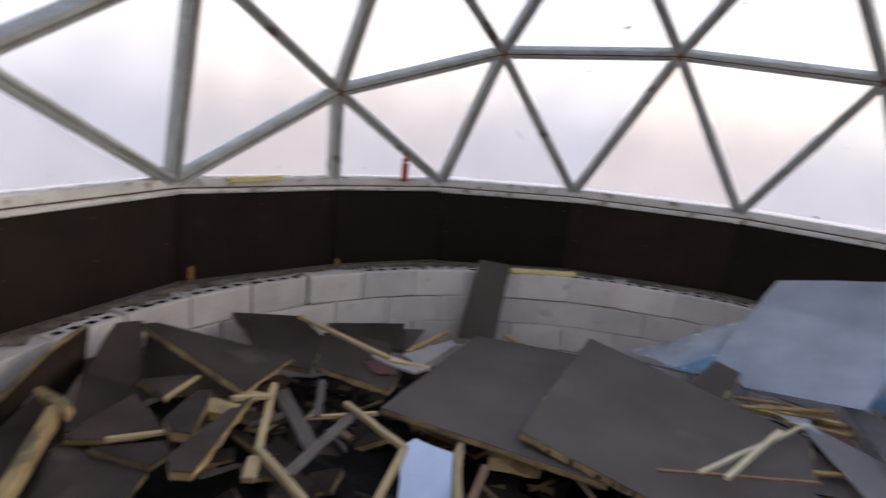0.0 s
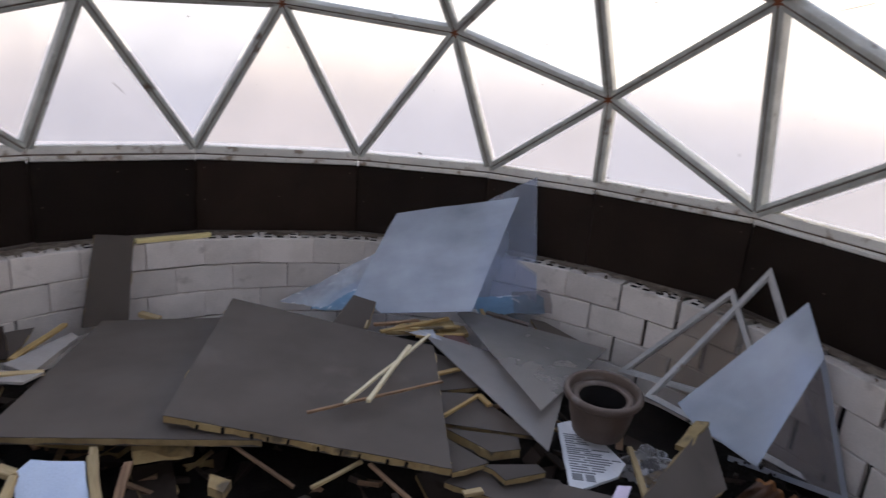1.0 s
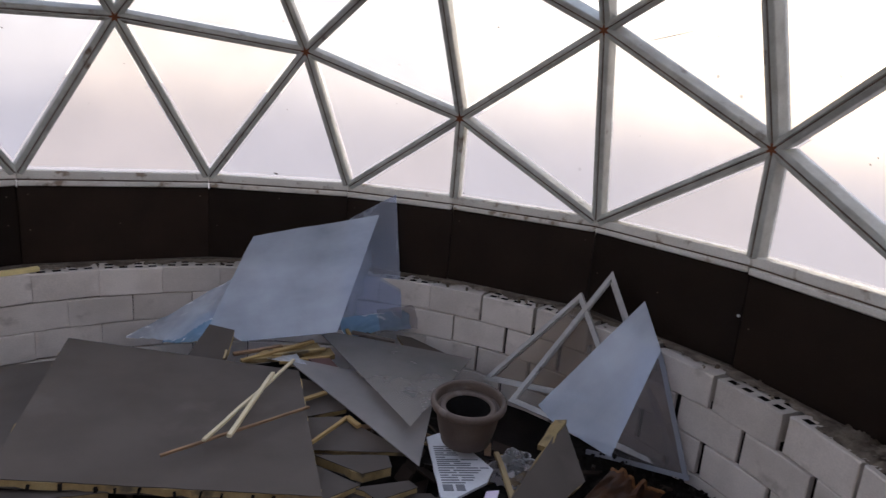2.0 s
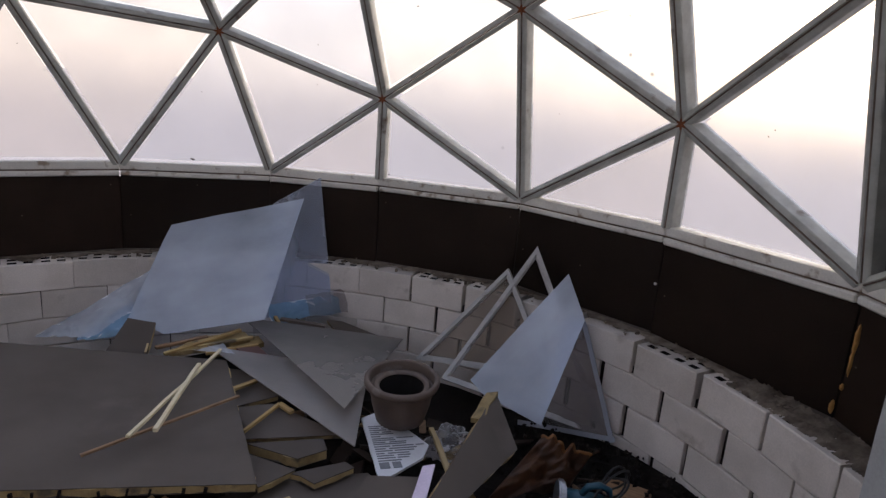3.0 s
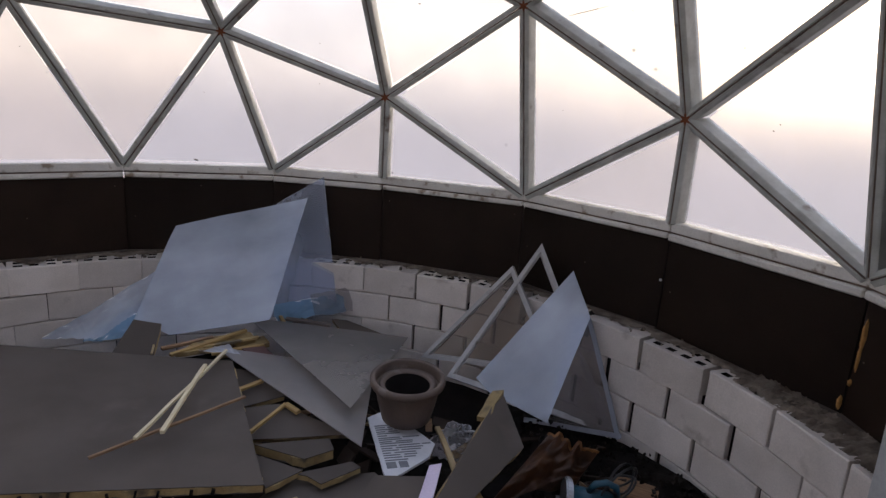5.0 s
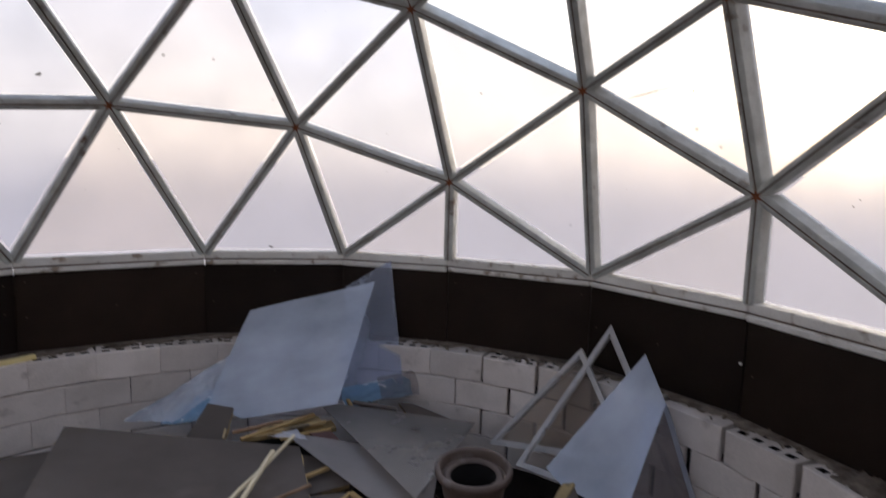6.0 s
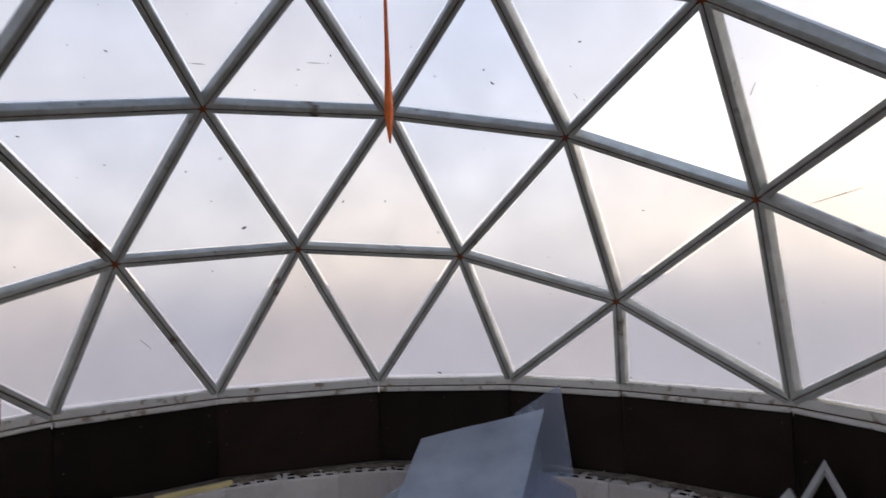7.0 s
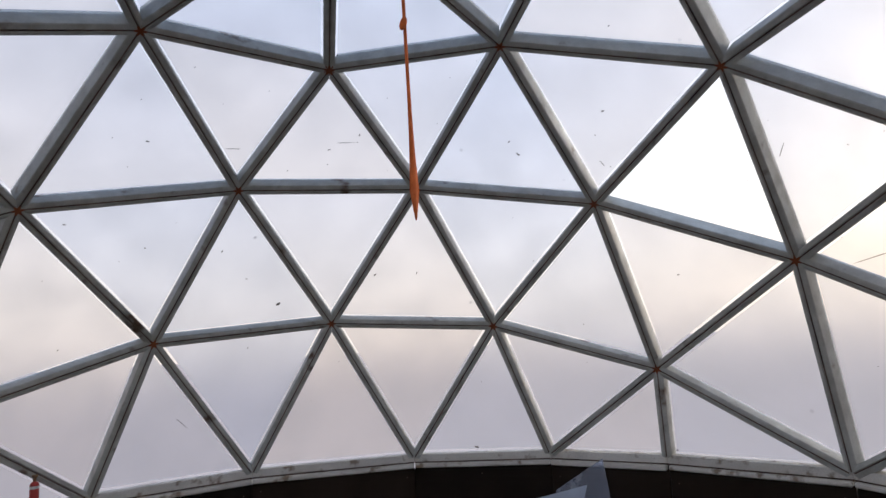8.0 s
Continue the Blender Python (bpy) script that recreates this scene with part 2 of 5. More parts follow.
TORNLITEDGE = material("torn_lit_card_edge", (0.2, 0.085, 0.024), 0.85, second=(0.08, 0.03, 0.01), scale=14, amount=0.9, fine=80, grain=0.3, bump=0.5)
CARD = material("rust_brown_card", (0.07, 0.024, 0.006), 0.6, second=(0.017, 0.008, 0.004), scale=7, amount=0.9, fine=60, grain=0.3, bump=0.5)
POTTERY = material("brown_plastic_pot", (0.1, 0.066, 0.048), 0.65, second=(0.062, 0.042, 0.033), scale=7, amount=0.8, fine=80, grain=0.15, bump=0.12,
                   stain=(0.17, 0.135, 0.115), stain_scale=5, stain_cut=0.6)
TEAL = material("teal_tool_plastic", (0.016, 0.075, 0.11), 0.45, scale=12, amount=0.5)
POTDARK = material("black_pot_inside", (0.008, 0.0065, 0.006), 0.9, scale=9, amount=0.5, spec=0.08)
RUBBER = material("black_rubber", (0.02, 0.02, 0.021), 0.6, scale=20, amount=0.5)
STEEL = material("dull_steel", (0.45, 0.45, 0.46), 0.4, 0.9, scale=20, amount=0.4)
ORANGE = material("orange_strap_fabric", (0.75, 0.17, 0.035), 0.8, second=(0.5, 0.1, 0.02), scale=12, amount=0.7, fine=180, grain=0.2, bump=0.3)
RED = material("red_can_paint", (0.5, 0.05, 0.04), 0.4, second=(0.38, 0.035, 0.03), scale=15, amount=0.5)
WHITE = material("white_label", (0.75, 0.74, 0.72), 0.5, scale=15, amount=0.3)
ORANGEFOAM = material("orange_assembly_foam", (0.46, 0.24, 0.07), 0.9, second=(0.26, 0.12, 0.035), scale=30, amount=0.8, fine=120, grain=0.3, bump=0.8)


# ---- building helpers ----
def part(name, bm, mat, parent, label="", smooth=False):
    me = bpy.data.meshes.new(name)
    bmesh.ops.recalc_face_normals(bm, faces=bm.faces)
    bm.to_mesh(me)
    bm.free()
    for p in me.polygons:
        p.use_smooth = smooth
    for one in (mat if isinstance(mat, (list, tuple)) else [mat]):
        me.materials.append(one)
    ob = new(name, me)
    if parent is not None:
        ob.parent = parent
    if label:
        tagged(ob, label)
    return ob


def thing(name, label, category, m=None, group="", kind=""):
    ob = new(name)
    ob.empty_display_size = 0.1
    ob.matrix_world = m or Matrix()
    return tagged(ob, label, category, group, kind)


def box(bm, x0, x1, y0, y1, z0, z1, m=None, mat=0):
    vs = [bm.verts.new((x, y, z)) for z in (z0, z1) for x, y in ((x0, y0), (x1, y0), (x1, y1), (x0, y1))]
    if m is not None:
        for v in vs:
            v.co = m @ v.co
    fs = [bm.faces.new([vs[i] for i in q]) for q in ((3, 2, 1, 0), (4, 5, 6, 7), (0, 1, 5, 4), (1, 2, 6, 5), (2, 3, 7, 6), (3, 0, 4, 7))]
    for f in fs:
        f.material_index = mat
    return fs


def prism(bm, outline, top, bottom, mat=0, side=None):
    """A flat piece: outline of (x, y), between two heights."""
    a = [bm.verts.new((x, y, bottom)) for x, y in outline]
    b = [bm.verts.new((x, y, top)) for x, y in outline]
    k = len(outline)
    fs = [bm.faces.new(b), bm.faces.new(a[::-1])]
    for f in fs:
        f.material_index = mat
    for i in range(k):
        f = bm.faces.new((a[i], a[(i + 1) % k], b[(i + 1) % k], b[i]))
        f.material_index = mat if side is None else side
    return fs


def frame_of(p, out, along):
    """A pose at p with x along and z out."""
    x = Vector(along).normalized()
    z = (Vector(out) - Vector(out).dot(x) * x).normalized()
    y = z.cross(x)
    m = Matrix((x, y, z)).transposed().to_4x4()
    m.translation = p
    return m


# ---- dome: three-frequency hemisphere with an edge of the icosahedron uppermost ----
R, ZB = 3.0, 1.40
PHI = (1 + 5 ** 0.5) / 2
corners = []
for i in (-1, 1):
    for j in (-PHI, PHI):
        corners += [Vector((0, i, j)), Vector((i, j, 0)), Vector((j, 0, i))]
tri_faces = []
for i in range(12):
    for j in range(i + 1, 12):
        for k in range(j + 1, 12):
            if all(abs((corners[a] - corners[b]).length - 2) < 1e-4 for a, b in ((i, j), (j, k), (i, k))):
                tri_faces.append((i, j, k))
node_of, nodes = {}, []


def node(v):
    v = v.normalized() * R
    key = tuple(round(c, 3) + 0.0 for c in v)
    if key not in node_of:
        node_of[key] = len(nodes)
        nodes.append(v)
    return node_of[key]


small_faces = []
for i, j, k in tri_faces:
    grid = {}
    for a in range(4):
        for b in range(4 - a):
            grid[a, b] = node(corners[i] * a + corners[j] * b + corners[k] * (3 - a - b))
    for a in range(3):
        for b in range(3 - a):
            small_faces.append((grid[a, b], grid[a + 1, b], grid[a, b + 1]))
            if a + b < 2:
                small_faces.append((grid[a + 1, b], grid[a + 1, b + 1], grid[a, b + 1]))
edges = set()
panes = []
for f in small_faces:
    pts = [nodes[i] for i in f]
    if max(p.z for p in pts) < 0.01:
        continue
    poly = []
    for a in range(3):
        p, q = pts[a], pts[(a + 1) % 3]
        if p.z > -0.01:
            poly.append(p.copy())
        if (p.z > 0.01) != (q.z > 0.01) and min(p.z, q.z) < -0.01:
            poly.append(p.lerp(q, p.z / (p.z - q.z)))
        if max(p.z, q.z) > 0.01 or min(p.z, q.z) > -0.01:
            edges.add(tuple(sorted((f[a], f[(a + 1) % 3]))))
    panes.append(poly)
UP = Vector((0, 0, ZB))
dome = thing("greenhouse_dome", "white timber geodesic greenhouse dome glazed with milky plastic panes", "dome", pose(0, 0, ZB), kind="structure")
struts, feet = [], {}
for i, j in sorted(edges):
    p, q = nodes[i], nodes[j]
    if p.z < q.z:
        p, q = q, p
    if p.z < 0.01:
        continue
    if q.z < -0.01:
        q = p.lerp(q, p.z / (p.z - q.z))
    struts.append((p, q))
for poly in panes:
    for p in poly:
        if abs(p.z) < 0.01:
            feet[round(math.degrees(math.atan2(p.x, p.y)), 1)] = p
ring = [feet[k] for k in sorted(feet)]

HALF, DEPTH, GLAZE, SINK = 0.034, 0.112, 0.076, 0.018


def strut_mesh(length, half, depth, mitre_a, mitre_b):
    """Two planks side by side with a seam; x along, z outward from the inner face; ends cut to a point."""
    bm = bmesh.new()
    for s in (-1, 1):
        e, c = 0.0036 * s, half * s
        plan = [(0.012, e), (mitre_a, c), (length - mitre_b, c), (length - 0.012, e)]
        lower = [(x + (0.006 if n in (0, 1) else -0.006), y + (0.005 * s if n in (0, 3) else -0.006 * s)) for n, (x, y) in enumerate(plan)]
        a = [bm.verts.new((x, y, 0 if n in (0, 3) else 0.007)) for n, (x, y) in enumerate(lower)]
        b = [bm.verts.new((x, y, 0.007 if n in (0, 3) else 0.013)) for n, (x, y) in enumerate(plan)]
        d = [bm.verts.new((x, y, depth)) for x, y in plan]
        bm.faces.new(a), bm.faces.new(d[::-1])
        for u, v in ((a, b), (b, d)):
            for n in range(4):
                bm.faces.new((u[n], u[(n + 1) % 4], v[(n + 1) % 4], v[n]))
    return bm


for p, q in struts:
    up_cut = 0.05
    low_cut = 0.02 if abs(q.z) < 0.01 else 0.05
    ob = part("strut", strut_mesh((q - p).length, HALF, DEPTH, up_cut, low_cut), PAINT, dome)
    ob.matrix_basis = frame_of(p, p + q, q - p) @ pose(0, 0, -SINK)
    # bare, rust-stained batten in the seam between the two planks
    bm = bmesh.new()
    box(bm, 0.02, (q - p).length - 0.02, -0.0031, 0.0031, 0.003, DEPTH - 0.004)
    part("seam_batten", bm, SEAMWOOD, ob, "dark rust-stained seam batten")
hub_nodes = {tuple(round(c, 3) for c in p): p for s in struts for p in s if p.z > 0.01}
hub_bm = bmesh.new()
bmesh.ops.create_cone(hub_bm, cap_ends=True, segments=12, radius1=0.034, radius2=0.038, depth=0.05, matrix=pose(0, 0, 0.022))
bmesh.ops.create_cone(hub_bm, cap_ends=True, segments=6, radius1=0.009, radius2=0.009, depth=0.012, matrix=pose(0, 0, -0.006))
first_hub = part("hub", hub_bm, RUST, dome, "rusty steel joint with a bolt")
for n, p in enumerate(hub_nodes.values()):
    ob = first_hub if n == 0 else new("hub", first_hub.data)
    ob.parent = dome
    ob.matrix_basis = frame_of(p, p, p.orthogonal()) @ pose(0, 0, -SINK)
# panes; one triangle stands open, and a brown board closes the one by the entrance
open_at = sum((corners_dir.normalized() for corners_dir in
               (Vector((0, 1, PHI)) + 2 * Vector((PHI, 0, 1)), Vector((0, 1, PHI)) + Vector((PHI, 0, 1)) + Vector((1, PHI, 0)),
                2 * Vector((PHI, 0, 1)) + Vector((1, PHI, 0)))), Vector()).normalized()
def inset_poly(poly, d):
    out = []
    for i in range(len(poly)):
        u, w = (poly[i - 1] - poly[i]).normalized(), (poly[(i + 1) % len(poly)] - poly[i]).normalized()
        half = math.acos(max(-1, min(1, u.dot(w)))) / 2
        out.append(poly[i] + (u + w).normalized() * d / math.sin(half))
    return out


for poly in panes:
    mid = sum(poly, Vector()) / len(poly)
    if (mid.normalized() - open_at).length < 0.05:
        continue
    az = math.degrees(math.atan2(mid.x, mid.y))
    boarded = 112 < az < 150 and mid.z < 1.1
    lift = (poly[1] - poly[0]).cross(poly[2] - poly[0]).normalized()
    lift = lift if lift.dot(mid) > 0 else -lift
    inner = poly if boarded else inset_poly(poly, 0.041)
    bm = bmesh.new()
    a = [bm.verts.new(v + lift * GLAZE - mid) for v in inner]
    b = [bm.verts.new(v + lift * (GLAZE + 0.006) - mid) for v in inner]
    bm.faces.new(a), bm.faces.new(b[::-1])
    for n in range(len(a)):
        bm.faces.new((a[n], a[(n + 1) % len(a)], b[(n + 1) % len(b)], b[n]))
    ob = part("pane", bm, PHENOL if boarded else PANE, dome, "brown board closing a triangle" if boarded else "")
    ob.matrix_basis = Matrix.Translation(mid)
    if boarded:
        continue
    # clear rim added round the milky sheet, so a bright halo outlines it
    bm = bmesh.new()
    loops = [[bm.verts.new(v + lift * h - mid) for v in line] for line, h in ((poly, GLAZE + 0.0015), (inner, GLAZE + 0.0015), (inner, GLAZE + 0.0045), (poly, GLAZE + 0.0045))]
    for k in range(4):
        u, w = loops[k], loops[(k + 1) % 4]
        for n in range(len(u)):
            bm.faces.new((u[n], u[(n + 1) % len(u)], w[(n + 1) % len(u)], w[n]))
    part("glazing_strip", bm, EDGE, ob, "clear strip added along the pane's rim as a bright outline")

# ---- base ring: foot rail, sill and brown plywood panels under each base edge ----
plinth = thing("wall_panelling", "dark brown film-faced plywood panels under a white sill", "wall", pose(0, 0, 0), kind="structure")
rng = random.Random(4)
for n in range(len(ring)):
    a, b = ring[n], ring[(n + 1) % len(ring)]
    mid = (a + b) / 2
    m = frame_of(Vector((a.x, a.y, ZB)), Vector((mid.x, mid.y, 0)), b - a)   # z outward, x along
    length = (b - a).length
    # in this pose y points down or up: keep it upward
    upward = 1 if (m.to_3x3() @ Vector((0, 1, 0))).z > 0 else -1
    def bar(y0, y1, z0, z1, x0=0.0, x1=None, bev=0.004):
        bm = bmesh.new()
        box(bm, x0, length if x1 is None else x1, min(y0 * upward, y1 * upward), max(y0 * upward, y1 * upward), z0, z1)
        bmesh.ops.bevel(bm, geom=bm.edges[:], offset=bev, segments=1, affect="EDGES")
        return bm
    drop = rng.uniform(-0.008, 0.008)
    rail = part("foot_rail", bar(-0.026, 0.028, -0.004, 0.1), SILL, dome)
    rail.matrix_basis = Matrix.Translation((0, 0, -ZB)) @ m
    joint = part("seam", bar(-0.04, -0.024, 0.006, 0.06, bev=0.001), SEAMWOOD, plinth, "dark stained seam under the foot rail")
    joint.matrix_basis = m
    sill = part("sill", bar(-0.070 + drop, -0.036, -0.022 + rng.uniform(-0.004, 0.004), 0.07, rng.uniform(0.004, 0.012), length - rng.uniform(0.002, 0.008), 0.008), SILL, plinth, "white painted sill board")
    sill.matrix_basis = m
    pan = part("panel", bar(-0.625, -0.045, 0.012, 0.034, 0.002, bev=0.002), PHENOL, plinth)
    pan.matrix_basis = m
    # unseen backing behind each panel joint, added to block light leaks
    stud = part("stud", bar(-0.70, -0.09, 0.037, 0.09, -0.05, 0.05), PHENOL, plinth)
    stud.matrix_basis = m
    plate = part("sole_plate", bar(-0.68, -0.615 + drop, -0.028, 0.036, 0.0, bev=0.003), GREYWOOD, plinth)
    plate.matrix_basis = m
    skirt = part("outer_board", bar(-1.44, -0.68, 0.0, 0.03, 0.0, bev=0.003), PHENOL, plinth)
    skirt.matrix_basis = m
    for sx in (0.06, length * 0.5, length - 0.06):
        for sy in (-0.14, -0.36):
            if rng.random() < 0.4:
                bm = bmesh.new()
                bmesh.ops.create_cone(bm, cap_ends=True, segments=8, radius1=0.005, radius2=0.003, depth=0.006)
                sc = part("screw", bm, GREYWOOD, pan)
                sc.matrix_basis = pose(sx, (sy + rng.uniform(-.02, .02)) * upward, 0.011)

# ---- ground and floor ----
bm = bmesh.new()
rings = [0.0, 2.6, 3.3, 8, 30, 120, 500, 2500]
last = [bm.verts.new((0, 0, -0.02))]
for r in rings[1:]:
    now = [bm.verts.new((r * math.sin(a * math.tau / 64), r * math.cos(a * math.tau / 64), -0.02)) for a in range(64)]
    for a in range(64):
        b = (a + 1) % 64
        bm.faces.new((last[0], now[a], now[b]) if len(last) == 1 else (last[a], now[a], now[b], last[b]))
    last = now
tagged(part("ground", bm, FIELD, None), "pale open field round the greenhouse", "ground", kind="structure")
bm = bmesh.new()
last = None
for i in range(15):
    r = 2.71 * i / 14 + 1e-4
    now = []
    for a in range(72):
        x, y = r * math.sin(a * math.tau / 72), r * math.cos(a * math.tau / 72)
        now.append(bm.verts.new((x, y, 0.012 + 0.02 * noise.noise((x * 2, y * 2, 0)) + 0.012 * noise.noise((x * 9, y * 9, 3)))))
    if last:
        for a in range(72):
            bm.faces.new((last[a], now[a], now[(a + 1) % 72], last[(a + 1) % 72]))
    last = now
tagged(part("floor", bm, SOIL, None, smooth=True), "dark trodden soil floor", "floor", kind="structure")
bm = bmesh.new()
for k in range(84):
    a0, a1 = k * math.tau / 84, (k + 1) * math.tau / 84
    qs = [[bm.verts.new((r * math.sin(a), r * math.cos(a), z)) for r, z in ((2.738, 0.0), (2.738, 0.63), (2.88, 0.63), (2.88, 0.0))] for a in (a0, a1)]
    for i in range(4):
        bm.faces.new((qs[0][i], qs[1][i], qs[1][(i + 1) % 4], qs[0][(i + 1) % 4]))
bmesh.ops.remove_doubles(bm, verts=bm.verts, dist=1e-4)
wall = tagged(part("wall_ring", bm, JOINT, None), "low ring wall of grey-white hollow concrete blocks", "wall", kind="structure")

# rendered pier at the entrance
bm = bmesh.new()
box(bm, -0.09, 0.09, -0.24, 0.30, 0, 2.1)
bmesh.ops.bevel(bm, geom=bm.edges[:], offset=0.015, segments=2, affect="EDGES")
bmesh.ops.subdivide_edges(bm, edges=[e for e in bm.edges if e.calc_length() > 0.3], cuts=6)
for v in bm.verts:
    v.co += Vector((noise.noise(v.co * 6), noise.noise(v.co * 6 + Vector((9, 0, 0))), 0)) * 0.006
pier = part("entrance_pier", bm, RENDER_COAT, None)
pier.matrix_world = pose(2.62 * math.sin(radians(130.7)), 2.62 * math.cos(radians(130.7)), 0, 0, 0, -130.7)
tagged(pier, "grey cement-rendered pier beside the entrance", "pier", kind="structure")


# ---- kinds of things in the heap ----
def at(p, r):
    return pose(*p, *r)


def prism_bm(outline, top, bottom, ragged=0.0, seed=0):
    """A flat cut piece; ragged roughens its rim as broken foam is."""
    rr = random.Random(seed)
    line = []
    for i, (x, y) in enumerate(outline):
        x2, y2 = outline[(i + 1) % len(outline)]
        k = max(1, int(math.hypot(x2 - x, y2 - y) / 0.05)) if ragged else 1
        for j in range(k):
            line.append((x + (x2 - x) * j / k + (rr.uniform(-ragged, ragged) if j else 0),
                         y + (y2 - y) * j / k + (rr.uniform(-ragged, ragged) if j else 0)))
    bm = bmesh.new()
    prism(bm, line, top, bottom)
    return bm


def shrink(outline, d):
    cx, cy = sum(p[0] for p in outline) / len(outline), sum(p[1] for p in outline) / len(outline)
    out = []
    for x, y in outline:
        n = math.hypot(x - cx, y - cy) or 1
        out.append((x - (x - cx) / n * d, y - (y - cy) / n * d))
    return out


SEED = [10]


def offcut(label, p, r, outline, thick, face=LAMINATE):
    SEED[0] += 1
    ob = thing("panel_offcut", label, "panel", at(p, r), "panel offcuts in the heap")
    part("facing", prism_bm(outline, 0.0, -0.004, 0.0015, SEED[0]), face, ob)
    part("foam_core", prism_bm(shrink(outline, 0.003), -0.0045, -thick + 0.003, 0.009, SEED[0] + 500), FOAM, ob, "yellow foam core")
    part("backing", prism_bm(shrink(outline, 0.002), -thick + 0.0025, -thick, 0.002, SEED[0] + 900), face, ob)
    return ob


def foam_piece(label, p, r, outline, thick):
    SEED[0] += 1
    bm = prism_bm(outline, 0.0, -thick, 0.006, SEED[0])
    ob = part("foam_piece", bm, FOAM, None)
    ob.matrix_world = at(p, r)
    return tagged(ob, label, "foam", "loose foam pieces")


def bent_sheet(name, label, p, r, outline, thick, mat, bend, category="plastic sheet"):
    """A thin plate, cut into small faces so that it can sag a little."""
    SEED[0] += 1
    bm = bmesh.new()
    bm.faces.new([bm.verts.new((x, y, 0)) for x, y in outline])
    bmesh.ops.triangulate(bm, faces=bm.faces[:])
    for _ in range(4):
        bmesh.ops.subdivide_edges(bm, edges=bm.edges[:], cuts=1, use_grid_fill=True)
    for v in bm.verts:
        q = Vector((v.co.x * 1.7, v.co.y * 1.7, SEED[0] * 3.1))
        v.co.z += bend * noise.noise(q) + 0.25 * bend * noise.noise(q * 4)
    top = bm.faces[:]
    ext = bmesh.ops.extrude_face_region(bm, geom=top)
    for g in ext["geom"]:
        if isinstance(g, bmesh.types.BMVert):
            g.co.z -= thick
    ob = part(name, bm, mat, None, smooth=False)
    ob.matrix_world = at(p, r)
    return tagged(ob, label, category, "loose plastic sheets")


def plastic_sheet(label, p, r, outline, thick):
    return bent_sheet("milky_sheet", label, p, r, outline, thick, THIN if "behind" in label else MILKY, 0.015)


def hazy_sheet(label, p, r, outline, thick):
    return bent_sheet("hazy_sheet", label, p, r, outline, thick, HAZY, 0.006)


def pale_haze_sheet(label, p, r, outline, thick):
    return bent_sheet("hazy_sheet", label, p, r, outline, thick, PALEHAZE, 0.006)


def clear_sheet(label, p, r, outline, thick):
    ob = bent_sheet("clear_sheet", label, p, r, outline, thick, CLEAR, 0.05)
    if "hanging" in label:
        # pale strips added on two edges, for frame bars seen through the sheet
        for u, v in ((outline[1], outline[2]), (outline[2], outline[3])):
            u, v = Vector((*u, 0)), Vector((*v, 0))
            side = (v - u).normalized().cross(Vector((0, 0, 1))) * 0.028
            bm, last = bmesh.new(), None
            for k in range(21):
                now = []
                for q in (u.lerp(v, k / 20), u.lerp(v, k / 20) + side):
                    w = Vector((q.x * 1.7, q.y * 1.7, SEED[0] * 3.1))
                    lift = 0.05 * noise.noise(w) + 0.0125 * noise.noise(w * 4)
                    now += [bm.verts.new((q.x, q.y, lift + 0.004)), bm.verts.new((q.x, q.y, lift - thick - 0.004))]
                if last:
                    for i, j in ((0, 1), (1, 3), (3, 2), (2, 0)):
                        bm.faces.new((last[i], last[j], now[j], now[i]))
                last = now
            part("hem", bm, MILKY, ob, "pale strip standing in for a frame bar seen through the sheet")
    return ob


def red_scrap(label, p, r, outline, thick):
    ob = part("board_scrap", prism_bm(outline, 0, -thick, 0.003, 3), REDBOARD, None)
    ob.matrix_world = at(p, r)
    return tagged(ob, label, "board")


def blue_block(label, p, r, outline, thick):
    ob = part("foam_block", prism_bm(outline, 0, -thick, 0.004, 4), BLUEFOAM, None)
    ob.matrix_world = at(p, r)
    return tagged(ob, label, "foam")


def pale_scrap(label, p, r, outline, thick):
    ob = part("board_scrap", prism_bm(outline, 0, -thick, 0.004, 8), PALEBOARD, None)
    ob.matrix_world = at(p, r)
    return tagged(ob, label, "board")


def lilac_strip(label, p, r, outline, thick):
    ob = part("plastic_strip", prism_bm(outline, 0, -thick, 0.001, 5), LILAC, None)
    ob.matrix_world = at(p, r)
    return tagged(ob, label, "strip")


def inside(x, y, outline):
    hit = False
    for i in range(len(outline)):
        (x1, y1), (x2, y2) = outline[i], outline[i - 1]
        if (y1 > y) != (y2 > y) and x < (x2 - x1) * (y - y1) / (y2 - y1) + x1:
            hit = not hit
    return hit


